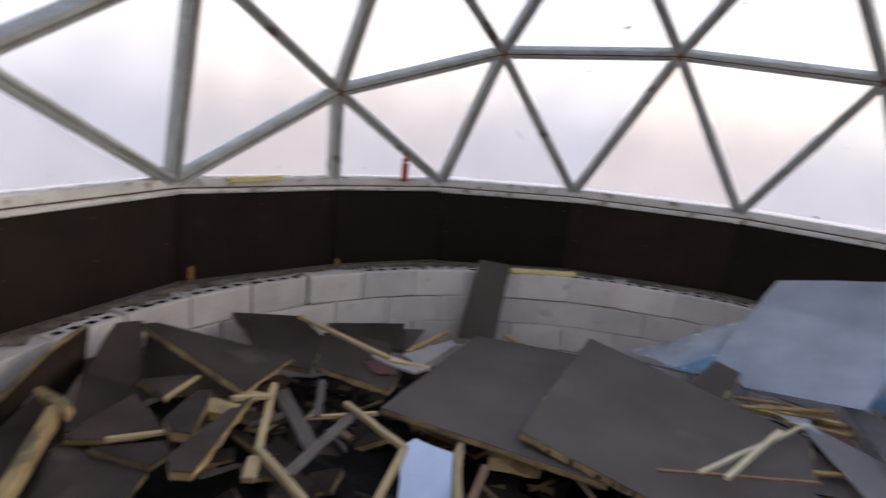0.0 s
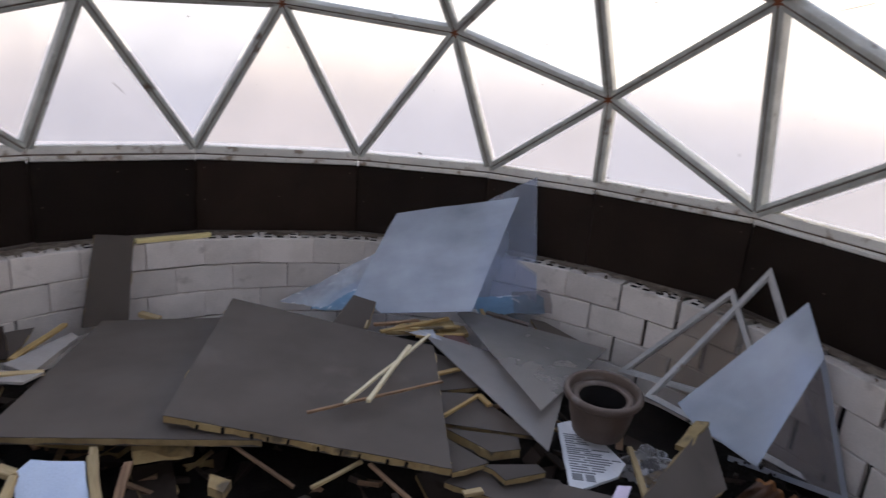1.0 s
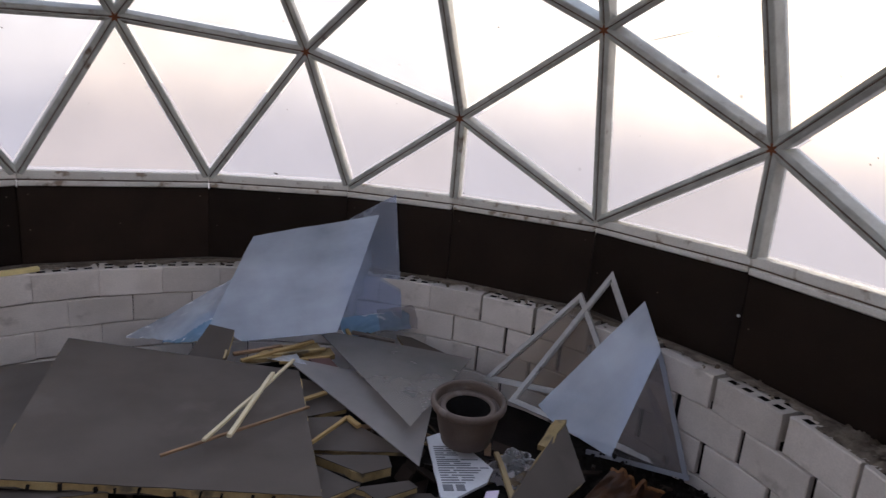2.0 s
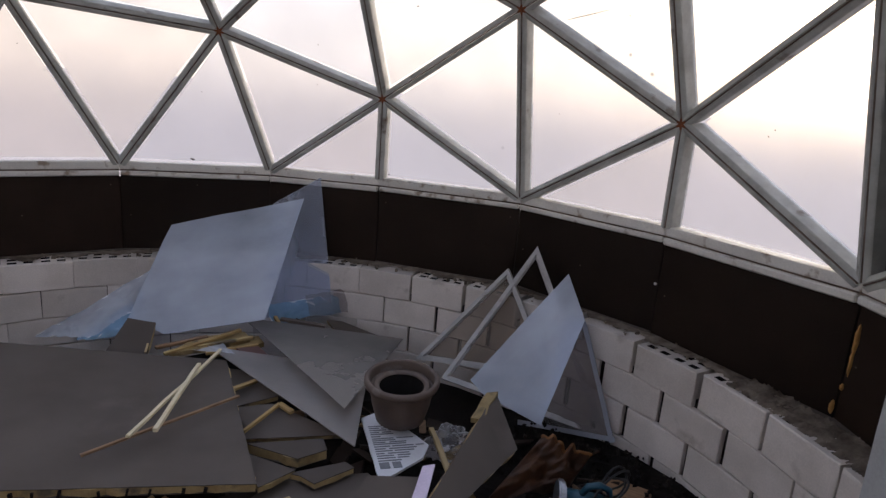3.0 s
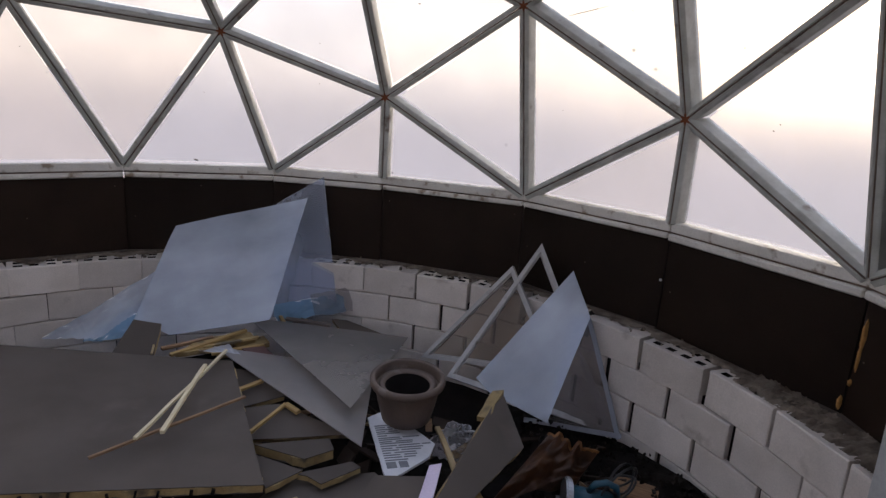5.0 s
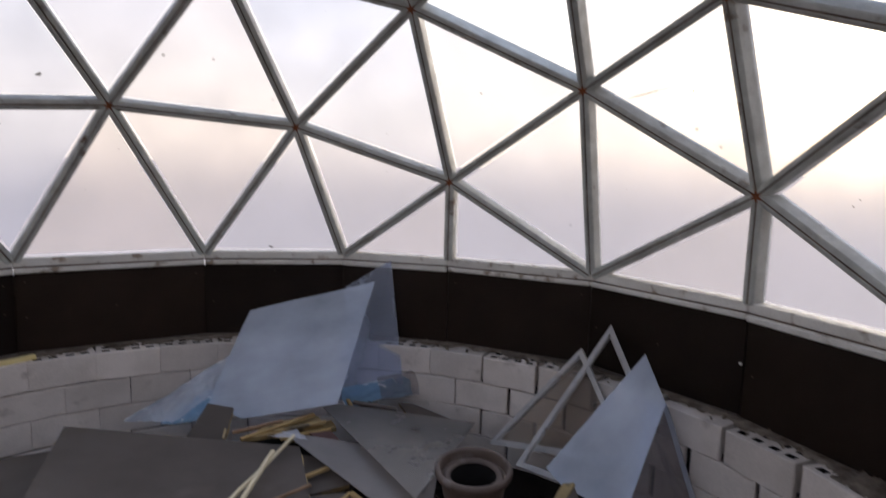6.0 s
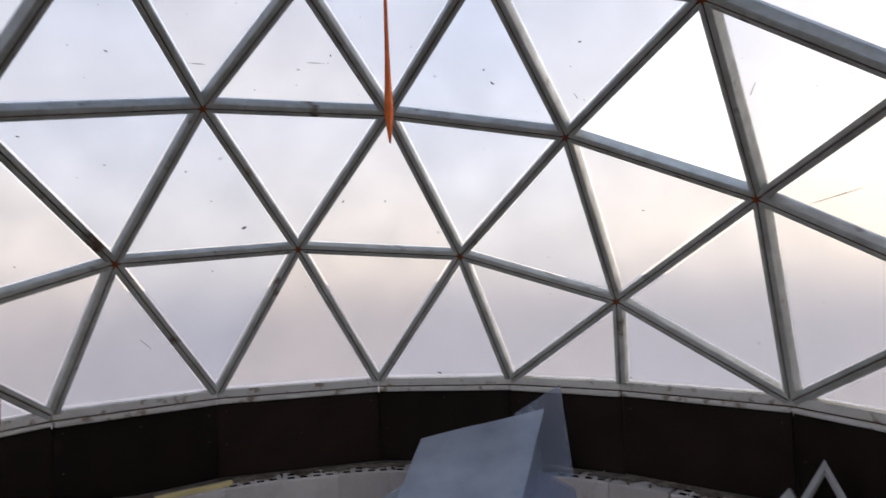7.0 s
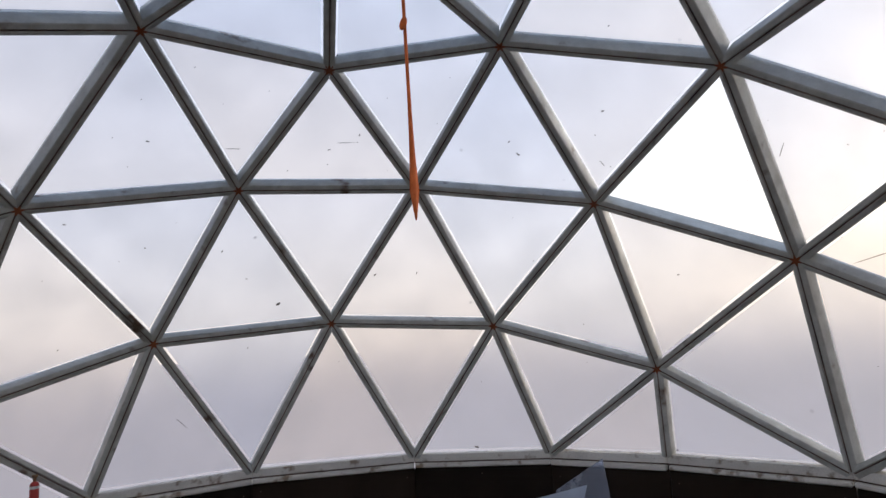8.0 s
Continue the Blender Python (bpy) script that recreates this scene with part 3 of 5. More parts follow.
def printed_sheet(label, p, r, outline, thick):
    ob = thing("printed_insulation", label, "insulation", at(p, r))
    part("sheet", prism_bm(outline, 0, -thick, 0.002, 6), FOIL, ob)
    rr = random.Random(9)
    # rows of unreadable print as bars, with a heavy bar row near one end
    (x0, y0), (x1, y1) = outline[0], outline[-1]
    along = Vector((x1 - x0, y1 - y0)).normalized()
    across = Vector((-along.y, along.x))
    if not inside(*(Vector(outline[0]) + across * 0.05 + along * 0.06), outline):
        across = -across
    length = math.hypot(x1 - x0, y1 - y0)
    s = 0.10
    while s < length - 0.03:
        heavy = s > length - 0.16
        tall = 0.05 if heavy else 0.007
        u = 0.02
        while u < 0.6:
            w = rr.uniform(0.03, 0.05) if heavy else rr.uniform(0.03, 0.16)
            cs = [Vector((x0, y0)) + along * (s + a) + across * (u + b) for a, b in ((0, 0), (tall, 0), (tall, w), (0, w))]
            if all(inside(*c, shrink(outline, 0.012)) for c in cs):
                bm = bmesh.new()
                prism(bm, [tuple(c) for c in cs], 0.0025, 0.0005)
                part("print_bar", bm, INK, ob)
            u += w + (0.014 if heavy else rr.uniform(0.008, 0.02))
        s += tall + (0.014 if heavy else rr.uniform(0.010, 0.016))
    return ob


def batten(label, a, b, width, thick, mat):
    a, b = Vector(a), Vector(b)
    bm = bmesh.new()
    length = (b - a).length
    box(bm, 0, length, -width / 2, width / 2, -thick, 0)
    bmesh.ops.subdivide_edges(bm, edges=[e for e in bm.edges if abs((e.verts[0].co - e.verts[1].co).x) > 0.05], cuts=5)
    SEED[0] += 1
    for v in bm.verts:
        q = Vector((v.co.x * 4, SEED[0] * 1.7, 0))
        v.co.y += 0.006 * noise.noise(q)
        v.co.z += 0.004 * noise.noise(q + Vector((0, 0, 8)))
        if v.co.x < 0.001 or v.co.x > length - 0.001:
            v.co.x += 0.010 * noise.noise(Vector((v.co.y * 90, v.co.z * 90, SEED[0])))
    bmesh.ops.bevel(bm, geom=[e for e in bm.edges if e.is_manifold and e.calc_face_angle(0) > 1], offset=min(width, thick) * 0.12, segments=1, affect="EDGES")
    ob = part("wooden_batten", bm, mat, None)
    ob.matrix_world = frame_of(a, Vector((0, 0, 1)), b - a)
    return tagged(ob, label, "batten", "loose battens")


def triangle_frame(label, p, r, outline, glazed=False):
    """Three mitred bars with a rebate step on the inner side."""
    ob = thing("window_frame", label, "frame", at(p, r), "triangular window frames")
    pts = [Vector((x, y, 0)) for x, y in outline]
    c = sum(pts, Vector()) / 3
    def inset(d):
        out = []
        for i in range(3):
            a, b, e = pts[i - 1], pts[i], pts[(i + 1) % 3]
            u, v = (a - b).normalized(), (e - b).normalized()
            half = math.acos(max(-1, min(1, u.dot(v)))) / 2
            out.append(b + (u + v).normalized() * d / math.sin(half))
        return out
    o, i1, i2 = inset(0), inset(0.026), inset(0.035)
    for k in range(3):
        j = (k + 1) % 3
        bm = bmesh.new()
        for A, B, top, bot in ((o, i1, 0.0, -0.045), (i1, i2, -0.02, -0.045)):
            prism(bm, [(q.x, q.y) for q in (A[k], A[j], B[j], B[k])], top, bot)
        part("frame_bar", bm, FRAMEPAINT, ob)
    if glazed:
        bm = bmesh.new()
        prism(bm, [(q.x, q.y) for q in i1], -0.034, -0.04)
        part("pane", bm, HAZY, ob, "hazy plastic pane")
    return ob


# ---- the mound under the heap, and the small scraps that cover it ----
def mound_height(x, y):
    h = 0.42 * math.exp(-((x + 2.1) ** 2 + (y - 0.45) ** 2) / 1.1)
    h += 0.26 * math.exp(-((x - 0.1) ** 2 + (y - 1.3) ** 2) / 1.3)
    h += 0.24 * math.exp(-((x - 1.15) ** 2 + (y - 0.75) ** 2) / 0.45)
    h += 0.16 * math.exp(-((x + 0.8) ** 2 + (y + 0.2) ** 2) / 0.8)
    h *= 0.8
    # gravel banked against the wall by the entrance
    r, az = math.hypot(x, y), math.degrees(math.atan2(x, y))
    h += 0.15 * min(1, max(0, (r - 2.05) / 0.4)) * min(1, max(0, (az - 72) / 12)) * min(1, max(0, (122 - az) / 8))
    h += 0.05 * noise.noise((x * 2.5, y * 2.5, 1)) + 0.03 * noise.noise((x * 7, y * 7, 5))
    return h


bm = bmesh.new()
last = None
for i in range(30):
    r = 2.69 * i / 29 + 1e-4
    now = []
    for a in range(110):
        x, y = r * math.sin(a * math.tau / 110), r * math.cos(a * math.tau / 110)
        now.append(bm.verts.new((x, y, max(-0.01, mound_height(x, y) - 0.02))))
    if last:
        for a in range(110):
            bm.faces.new((last[a], now[a], now[(a + 1) % 110], last[(a + 1) % 110]))
    last = now
tagged(part("rubble_mound", bm, SOIL, None), "heap of soil and fine rubble, near black like shaded gaps", "rubble", kind="stuff")

rng = random.Random(21)
bm = bmesh.new()
for k in range(800):
    a, r = rng.uniform(0, math.tau), 2.55 * math.sqrt(rng.random())
    x, y = r * math.sin(a), r * math.cos(a)
    h = mound_height(x, y)
    if h < 0.07 or y < -1.2 or (y < 0.45 and rng.random() < 0.5):
        continue
    w, d, t = rng.uniform(0.05, 0.2), rng.uniform(0.02, 0.12), rng.uniform(0.008, 0.03)
    if rng.random() < 0.4:
        w, d, t = rng.uniform(0.12, 0.35), rng.uniform(0.015, 0.03), 0.015
    if math.hypot(x - 0.1, y - 0.9) < 0.75:
        h -= 0.03
    m = pose(x, y, h + 0.005, rng.uniform(-28, 28), rng.uniform(-28, 28), rng.uniform(0, 360))
    skew = rng.uniform(-0.4, 0.4) * d
    # mostly the dark laminate, which paints shade in between the larger pieces
    kind = rng.choice((0, 0, 0, 0, 0, 0, 1, 3, 3))
    fs = box(bm, -w / 2, w / 2, -d / 2, d / 2, -t, 0, None, kind)
    vs = {v for f in fs for v in f.verts}
    for v in vs:
        v.co.y += skew * (1 if v.co.x > 0 else -0.3)
        v.co = m @ v.co
tagged(part("scrap_litter", bm, [SHADEDLAM, FOAM, BATTEN, OLDWOOD], None), "litter of small board, foam and wood scraps", "rubble", kind="stuff")

# ---- the rubble heap: panel offcuts, foam, battens and plastic sheets ----
offcut("large grey-brown insulated panel lying on the rubble heap", (-0.727, 1.238, 0.486), (-1.3, 0.0, -0.6), [(-0.356, 0.693), (0.333, 0.693), (0.57, -0.794), (-0.547, -0.591)], 0.035)
slab = offcut("large grey-brown insulated panel with broken yellow foam edge", (0.137, 0.989, 0.536), (-0.1, 4.3, -28.5), [(-0.854, 0.607), (0.477, 0.607), (0.815, -0.526), (-0.438, -0.687)], 0.04)
# dark bars standing in for shaded notches along the panel's front foam edge
notch_rng = random.Random(5)
for f in (0.12, 0.2, 0.29, 0.37, 0.46, 0.53, 0.62, 0.7, 0.79, 0.86):
    f += notch_rng.uniform(-0.02, 0.02)
    bm = bmesh.new()
    box(bm, -0.004, 0.004 + notch_rng.uniform(0, 0.006), -0.006, 0.014, -0.036, -0.006 - notch_rng.uniform(0, 0.012))
    cut = part("saw_cut", bm, JOINT, slab, "dark bar standing in for a shaded notch in the foam")
    cut.matrix_basis = pose(-0.438 + 1.253 * f, -0.687 + 0.161 * f, 0, 0, notch_rng.uniform(-12, 12), 7.3)
offcut("narrow grey-brown panel offcut leaning on the block wall", (-1.093, 2.302, 0.607), (72.3, 7.8, 24.0), [(-0.093, 0.295), (0.142, 0.295), (0.112, -0.287), (-0.161, -0.302)], 0.03)
offcut("tapered grey-brown panel offcut lying across the heap", (-2.088, 0.401, 0.756), (10.1, 9.7, 68.0), [(-0.2, 0.29), (-0.114, 0.29), (0.386, -0.183), (-0.072, -0.397)], 0.03, SHADEDLAM)
offcut("grey-brown panel offcut tilted against the block wall", (-2.011, 1.014, 0.598), (6.5, 5.6, 35.4), [(-0.295, 0.298), (0.113, 0.298), (0.224, 0.015), (0.095, -0.342), (-0.137, -0.268)], 0.03, SHADEDLAM)
offcut("grey-brown panel offcut standing on edge by the wall", (-2.405, 0.112, 0.693), (50.7, 4.8, 57.9), [(0.053, 0.223), (0.172, 0.223), (0.133, -0.039), (-0.055, -0.201), (-0.199, -0.207), (-0.103, 0.002)], 0.03, SHADEDLAM)
offcut("dark panel offcut standing on edge by the wall", (-2.575, -0.074, 0.664), (106.5, -17.2, 86.1), [(0.048, 0.155), (0.252, 0.155), (0.207, -0.077), (0.078, -0.169), (-0.052, 0.013), (-0.283, -0.139), (-0.25, 0.062)], 0.03, SHADEDLAM)
# extra dark board, added to fill a shaded space at the heap's edge
offcut("dark panel offcut filling the shade under a standing board", (-2.321, -0.394, 0.604), (6.0, -0.8, 111.6), [(0.034, 0.15), (0.368, 0.15), (0.208, -0.066), (-0.293, -0.19), (-0.316, -0.044)], 0.03, SHADEDLAM)
offcut("small grey-brown panel offcut with a foam edge", (-2.072, 0.08, 0.713), (-1.7, 4.6, 50.1), [(-0.109, 0.073), (0.139, 0.073), (-0.031, -0.145)], 0.03, SHADEDLAM)
offcut("grey-brown panel offcut half buried in the heap", (-2.056, -0.256, 0.696), (5.8, 3.7, -30.0), [(-0.154, 0.141), (0.159, 0.141), (0.084, -0.049), (-0.009, -0.163), (-0.08, -0.071)], 0.03, SHADEDLAM)
offcut("grey-brown panel offcut with torn yellow foam edge", (-1.82, -0.111, 0.732), (1.8, 3.9, 100.4), [(-0.094, 0.056), (0.201, 0.056), (0.223, 0.0), (-0.165, -0.097), (-0.166, -0.015)], 0.045, SHADEDLAM)
offcut("long grey-brown panel strip with a pale edge", (-1.637, -0.249, 0.74), (2.6, 5.7, 95.8), [(-0.178, 0.044), (0.26, 0.044), (0.419, 0.022), (-0.239, -0.089), (-0.262, -0.022)], 0.035, SHADEDLAM)
offcut("broad grey-brown panel offcut at the heap's foot", (-1.914, -0.512, 0.657), (-0.9, 2.9, 126.1), [(-0.107, 0.154), (0.293, 0.154), (-0.0, -0.184), (-0.185, -0.125)], 0.03, SHADEDLAM)
offcut("grey-brown panel sliver in the heap", (-1.831, -0.354, 0.688), (7.7, -4.3, 27.0), [(-0.203, 0.051), (0.063, 0.051), (0.103, -0.017), (0.038, -0.085)], 0.03, SHADEDLAM)
offcut("grey-brown panel offcut with a pale foam end", (-1.605, 1.034, 0.555), (6.4, -6.1, 111.0), [(-0.147, 0.189), (0.231, 0.189), (0.267, 0.124), (-0.06, -0.287), (-0.291, -0.215)], 0.04, SHADEDLAM)
offcut("grey-brown panel offcut behind the heap", (-1.718, 1.691, 0.429), (28.5, 4.7, 40.7), [(-0.312, 0.11), (0.247, 0.11), (0.18, -0.136), (-0.115, -0.084)], 0.03, SHADEDLAM)
offcut("short grey-brown panel offcut by the block wall", (-1.518, 1.907, 0.376), (32.1, 5.0, 37.7), [(-0.045, 0.073), (0.112, 0.073), (0.014, -0.038), (-0.081, -0.107)], 0.03)
offcut("dark brown panel offcut wedged behind the heap", (-2.357, 0.081, 0.646), (26.2, 11.9, 96.3), [(-0.449, -0.144), (0.063, -0.144), (0.345, 0.092), (0.041, 0.196)], 0.025, SHADEDLAM)
offcut("dark brown panel offcut wedged behind the heap", (-2.299, 0.527, 0.573), (49.1, 20.1, 73.2), [(-0.364, -0.17), (0.288, -0.17), (0.277, 0.158), (-0.202, 0.182)], 0.025, SHADEDLAM)
offcut("dark brown panel offcut wedged behind the heap", (-1.711, 1.397, 0.43), (26.9, 13.7, 48.2), [(-0.4, -0.126), (0.236, -0.126), (0.262, 0.103), (-0.098, 0.149)], 0.025, SHADEDLAM)
pale_scrap("pale weathered board piece on the heap", (-1.25, 1.502, 0.485), (0.8, 3.5, 66.3), [(-0.226, 0.065), (0.268, 0.065), (0.228, -0.005), (-0.271, -0.126)], 0.03)
offcut("small grey-brown offcut propped before the milky sheets", (0.455, 1.786, 0.534), (21.5, -40.6, 35.3), [(-0.139, 0.095), (0.091, 0.095), (0.124, -0.064), (-0.076, -0.126)], 0.02)
offcut("grey-brown offcut with foam edge under the milky sheets", (1.511, 1.892, 0.408), (61.7, -17.6, -55.7), [(-0.173, 0.077), (-0.074, 0.077), (0.265, -0.081), (-0.018, -0.073)], 0.03)
offcut("dark grey-brown offcut by the block wall", (1.824, 1.616, 0.399), (11.6, -0.0, -43.5), [(-0.218, 0.104), (-0.101, 0.104), (0.355, -0.094), (-0.037, -0.114)], 0.03)
offcut("grey-brown offcut beside the large panel", (0.921, 1.066, 0.427), (1.9, 2.1, -40.0), [(-0.213, 0.151), (0.057, 0.151), (0.163, -0.072), (-0.007, -0.23)], 0.03)
offcut("grey-brown offcut under thin battens", (0.896, 0.7, 0.399), (15.0, -3.2, -22.4), [(-0.191, 0.124), (-0.01, 0.124), (0.343, -0.145), (-0.142, -0.102)], 0.03)
offcut("thick grey-brown offcut with orange foam edge", (0.89, 0.385, 0.42), (0.0, -0.0, -21.6), [(-0.233, 0.064), (0.115, 0.064), (0.128, -0.036), (-0.009, -0.092)], 0.05)
offcut("pointed grey-brown panel offcut in the rubble", (0.703, 0.309, 0.41), (-3.5, -2.0, -61.2), [(-0.179, 0.064), (0.112, 0.064), (0.067, -0.127)], 0.03)
offcut("broken grey-brown offcut with ragged edge", (0.904, 0.18, 0.404), (-4.5, 0.0, -9.8), [(-0.134, 0.046), (0.127, 0.046), (0.149, -0.018), (-0.051, -0.081), (-0.09, 0.006)], 0.03)
offcut("grey-brown offcut lying over the printed sheet", (1.038, -0.168, 0.47), (-4.6, -0.0, -33.0), [(-0.092, 0.124), (0.161, 0.124), (0.096, -0.121), (-0.165, -0.127)], 0.03)
offcut("long grey-brown panel offcut standing against the heap", (1.444, -0.227, 0.516), (-16.8, 25.1, -108.4), [(-0.41, 0.266), (-0.08, 0.266), (0.244, -0.195), (0.245, -0.336)], 0.06)
offcut("grey-brown offcut along the edge of the heap", (0.89, 0.111, 0.365), (-3.7, 3.3, 33.0), [(-0.191, 0.245), (-0.035, 0.245), (0.199, -0.107), (0.121, -0.229), (-0.094, -0.153)], 0.03)
foam_piece("strip of yellow foam on the heap", (0.893, 1.706, 0.454), (5.1, -3.3, 33.3), [(-0.249, 0.117), (-0.014, 0.117), (0.212, -0.07), (0.163, -0.152), (-0.112, -0.012)], 0.03)
foam_piece("strip of yellow foam under the milky sheets", (1.023, 1.671, 0.42), (0.0, -0.0, 4.8), [(-0.171, 0.067), (0.181, 0.067), (0.162, -0.058), (-0.173, -0.076)], 0.03)
foam_piece("block of yellow foam in the heap", (-1.76, 0.005, 0.714), (15.3, -9.1, 40.2), [(-0.048, 0.054), (-0.012, 0.054), (0.077, -0.022), (0.034, -0.073), (-0.051, -0.013)], 0.05)
foam_piece("block of yellow foam under the large panel", (-0.576, 0.576, 0.393), (59.0, 0.0, 12.6), [(-0.12, 0.031), (0.119, 0.031), (0.117, -0.039), (-0.116, -0.024)], 0.05)
foam_piece("end of yellow foam on a standing offcut", (1.695, 0.022, 0.606), (3.9, -14.5, 27.9), [(-0.111, 0.025), (0.088, 0.025), (0.121, -0.023), (-0.098, -0.028)], 0.03)
foam_piece("scrap of orange-yellow foam", (1.595, 0.086, 0.351), (-2.8, -8.7, 7.5), [(-0.061, 0.027), (0.071, 0.027), (0.07, -0.022), (-0.08, -0.032)], 0.04)
foam_piece("yellow foam cap of a standing board", (-2.336, -0.261, 0.746), (0.1, -18.8, 68.9), [(-0.02, 0.123), (0.011, 0.123), (0.027, -0.101), (-0.018, -0.144)], 0.05)
foam_piece("scrap of yellow foam at the heap's foot", (-0.34, 0.316, 0.4), (0.0, -0.0, -35.3), [(-0.07, 0.038), (0.036, 0.038), (0.055, -0.04), (-0.021, -0.036)], 0.04)
foam_piece("piece of yellow foam under the large panel", (-0.578, 0.572, 0.409), (88.3, -0.0, -2.6), [(-0.124, 0.031), (0.124, 0.031), (0.123, -0.033), (-0.123, -0.029)], 0.04)
plastic_sheet("milky plastic panel leaning on the wall", (0.948, 2.03, 0.78), (50.3, -15.4, -35.2), [(-0.255, 0.452), (0.69, 0.452), (0.38, -0.377), (-0.282, -0.344), (-0.532, -0.183)], 0.006)
plastic_sheet("milky plastic triangle standing behind another sheet", (1.648, 2.16, 0.845), (32.4, 73.7, -91.6), [(-0.546, 0.213), (0.475, 0.213), (0.454, -0.275), (-0.383, -0.151)], 0.006)
hazy_sheet("hazy plastic triangle lying on the heap", (1.432, 1.198, 0.492), (-2.1, 0.5, -44.2), [(-0.721, 0.357), (0.4, 0.357), (0.321, -0.715)], 0.005)
pale_haze_sheet("hazy plastic triangle sliding under another", (1.164, 0.91, 0.46), (-2.8, 4.7, -36.9), [(-0.668, 0.301), (0.31, 0.301), (0.358, -0.603)], 0.005)
plastic_sheet("milky plastic triangle leaning on the block wall", (2.292, 0.285, 0.675), (-29.1, 45.8, 167.7), [(-0.482, -0.176), (0.382, -0.176), (0.388, -0.051), (0.294, 0.306), (-0.264, 0.004), (-0.318, 0.094)], 0.006)
clear_sheet("clear plastic sheet hanging beside the milky triangle", (2.544, 0.259, 0.422), (76.4, 14.8, -69.2), [(-0.179, 0.399), (-0.055, 0.399), (0.407, -0.148), (-0.142, -0.38), (-0.031, -0.269)], 0.004)
pale_scrap("pale grey rag-like board scrap", (-1.352, 1.119, 0.538), (-3.8, 6.8, 30.8), [(-0.153, 0.098), (-0.0, 0.098), (0.179, -0.044), (0.064, -0.137), (-0.09, -0.015)], 0.012)
red_scrap("pinkish scrap of board by the rags", (-1.429, 1.019, 0.54), (3.5, 3.9, 48.8), [(-0.077, 0.082), (0.068, 0.082), (0.065, -0.088), (-0.056, -0.075)], 0.012)
red_scrap("dark red scrap of board in the heap", (1.061, 1.41, 0.45), (0.0, -0.0, -12.8), [(-0.107, 0.122), (0.027, 0.122), (0.108, -0.19), (-0.028, -0.054)], 0.02)
blue_block("pale blue foam block standing in the rubble", (-0.959, 0.368, 0.404), (39.3, -26.8, 39.2), [(-0.03, 0.141), (0.039, 0.141), (0.154, -0.006), (0.018, -0.198), (-0.181, -0.078)], 0.06)
lilac_strip("pale lilac plastic strip", (1.168, -0.228, 0.5), (0.0, -0.0, -14.0), [(0.041, 0.118), (0.099, 0.118), (-0.042, -0.127), (-0.099, -0.109)], 0.012)
printed_sheet("white printed foil-faced insulation scrap", (1.295, 0.198, 0.436), (-3.0, 2.2, 11.1), [(0.035, 0.284), (0.176, 0.284), (0.095, -0.139), (-0.009, -0.202), (-0.297, -0.228)], 0.012)

batten("pale wooden batten lying on the large panel", (0.654, 1.148, 0.585), (0.305, 0.539, 0.605), 0.02, 0.02, PALELATH)
batten("pale wooden batten lying on the large panel", (0.825, 1.336, 0.56), (0.201, 0.553, 0.595), 0.017, 0.015, PALELATH)
batten("thin brown stick lying on the large panel", (0.752, 0.808, 0.53), (0.025, 0.481, 0.6), 0.014, 0.012, OLDWOOD)
batten("yellow batten lying on top of the block wall", (-0.969, 2.531, 0.822), (-0.496, 2.726, 0.822), 0.045, 0.03, YELLOWPAINT)
batten("broken wooden batten on the heap", (-2.024, 1.196, 0.68), (-1.383, 1.04, 0.6), 0.03, 0.02, BATTEN)
batten("pale wooden batten on the heap", (-1.401, 1.097, 0.56), (-1.181, 1.187, 0.52), 0.04, 0.02, BATTEN)
batten("yellowish batten standing in the heap", (-1.5, -0.117, 0.66), (-1.727, 0.388, 0.66), 0.03, 0.03, BATTEN)
batten("yellowish batten in the heap", (-1.504, -0.119, 0.66), (-1.173, -0.309, 0.62), 0.03, 0.03, BATTEN)
batten("yellowish batten in the heap", (-1.407, 0.5, 0.58), (-1.01, 0.21, 0.6), 0.03, 0.025, BATTEN)
batten("yellowish batten in the heap", (-1.01, 0.21, 0.6), (-0.996, -0.176, 0.58), 0.028, 0.028, BATTEN)
batten("yellowish batten in the heap", (-1.52, 0.332, 0.56), (-1.256, 0.537, 0.54), 0.02, 0.02, BATTEN)
batten("grey weathered lath in the heap", (-1.357, -0.151, 0.6), (-1.33, 0.404, 0.58), 0.05, 0.015, GREYWOOD)
batten("grey weathered lath in the heap", (-1.735, 0.47, 0.58), (-1.368, 0.097, 0.56), 0.07, 0.015, GREYWOOD)
batten("grey weathered lath in the heap", (-1.456, 0.288, 0.6), (-1.57, 0.585, 0.62), 0.035, 0.015, GREYWOOD)
batten("pale batten by the foam block", (-1.795, 0.221, 0.68), (-1.652, 0.23, 0.68), 0.03, 0.02, BATTEN)
batten("pale batten in the heap", (-1.751, 0.085, 0.72), (-1.667, 0.235, 0.68), 0.03, 0.02, BATTEN)
batten("pale batten on a panel offcut", (-1.974, -0.375, 0.72), (-1.823, -0.25, 0.72), 0.022, 0.016, BATTEN)
batten("pale batten on a panel offcut", (-1.969, -0.063, 0.735), (-2.004, 0.202, 0.715), 0.02, 0.016, BATTEN)
batten("short yellow batten end", (-1.441, -0.279, 0.64), (-1.497, -0.145, 0.64), 0.05, 0.03, BATTEN)
batten("thick yellow-edged board standing in the heap", (-2.287, -0.289, 0.74), (-2.067, -0.728, 0.66), 0.055, 0.06, FOAM)
batten("upright softwood batten under the large panel", (-0.839, 0.528, 0.45), (-0.759, 0.227, 0.36), 0.04, 0.03, BATTEN)
batten("orange-stained batten by the block wall", (-1.386, 1.387, 0.5), (-1.273, 1.92, 0.47), 0.035, 0.02, YELLOWWOOD)
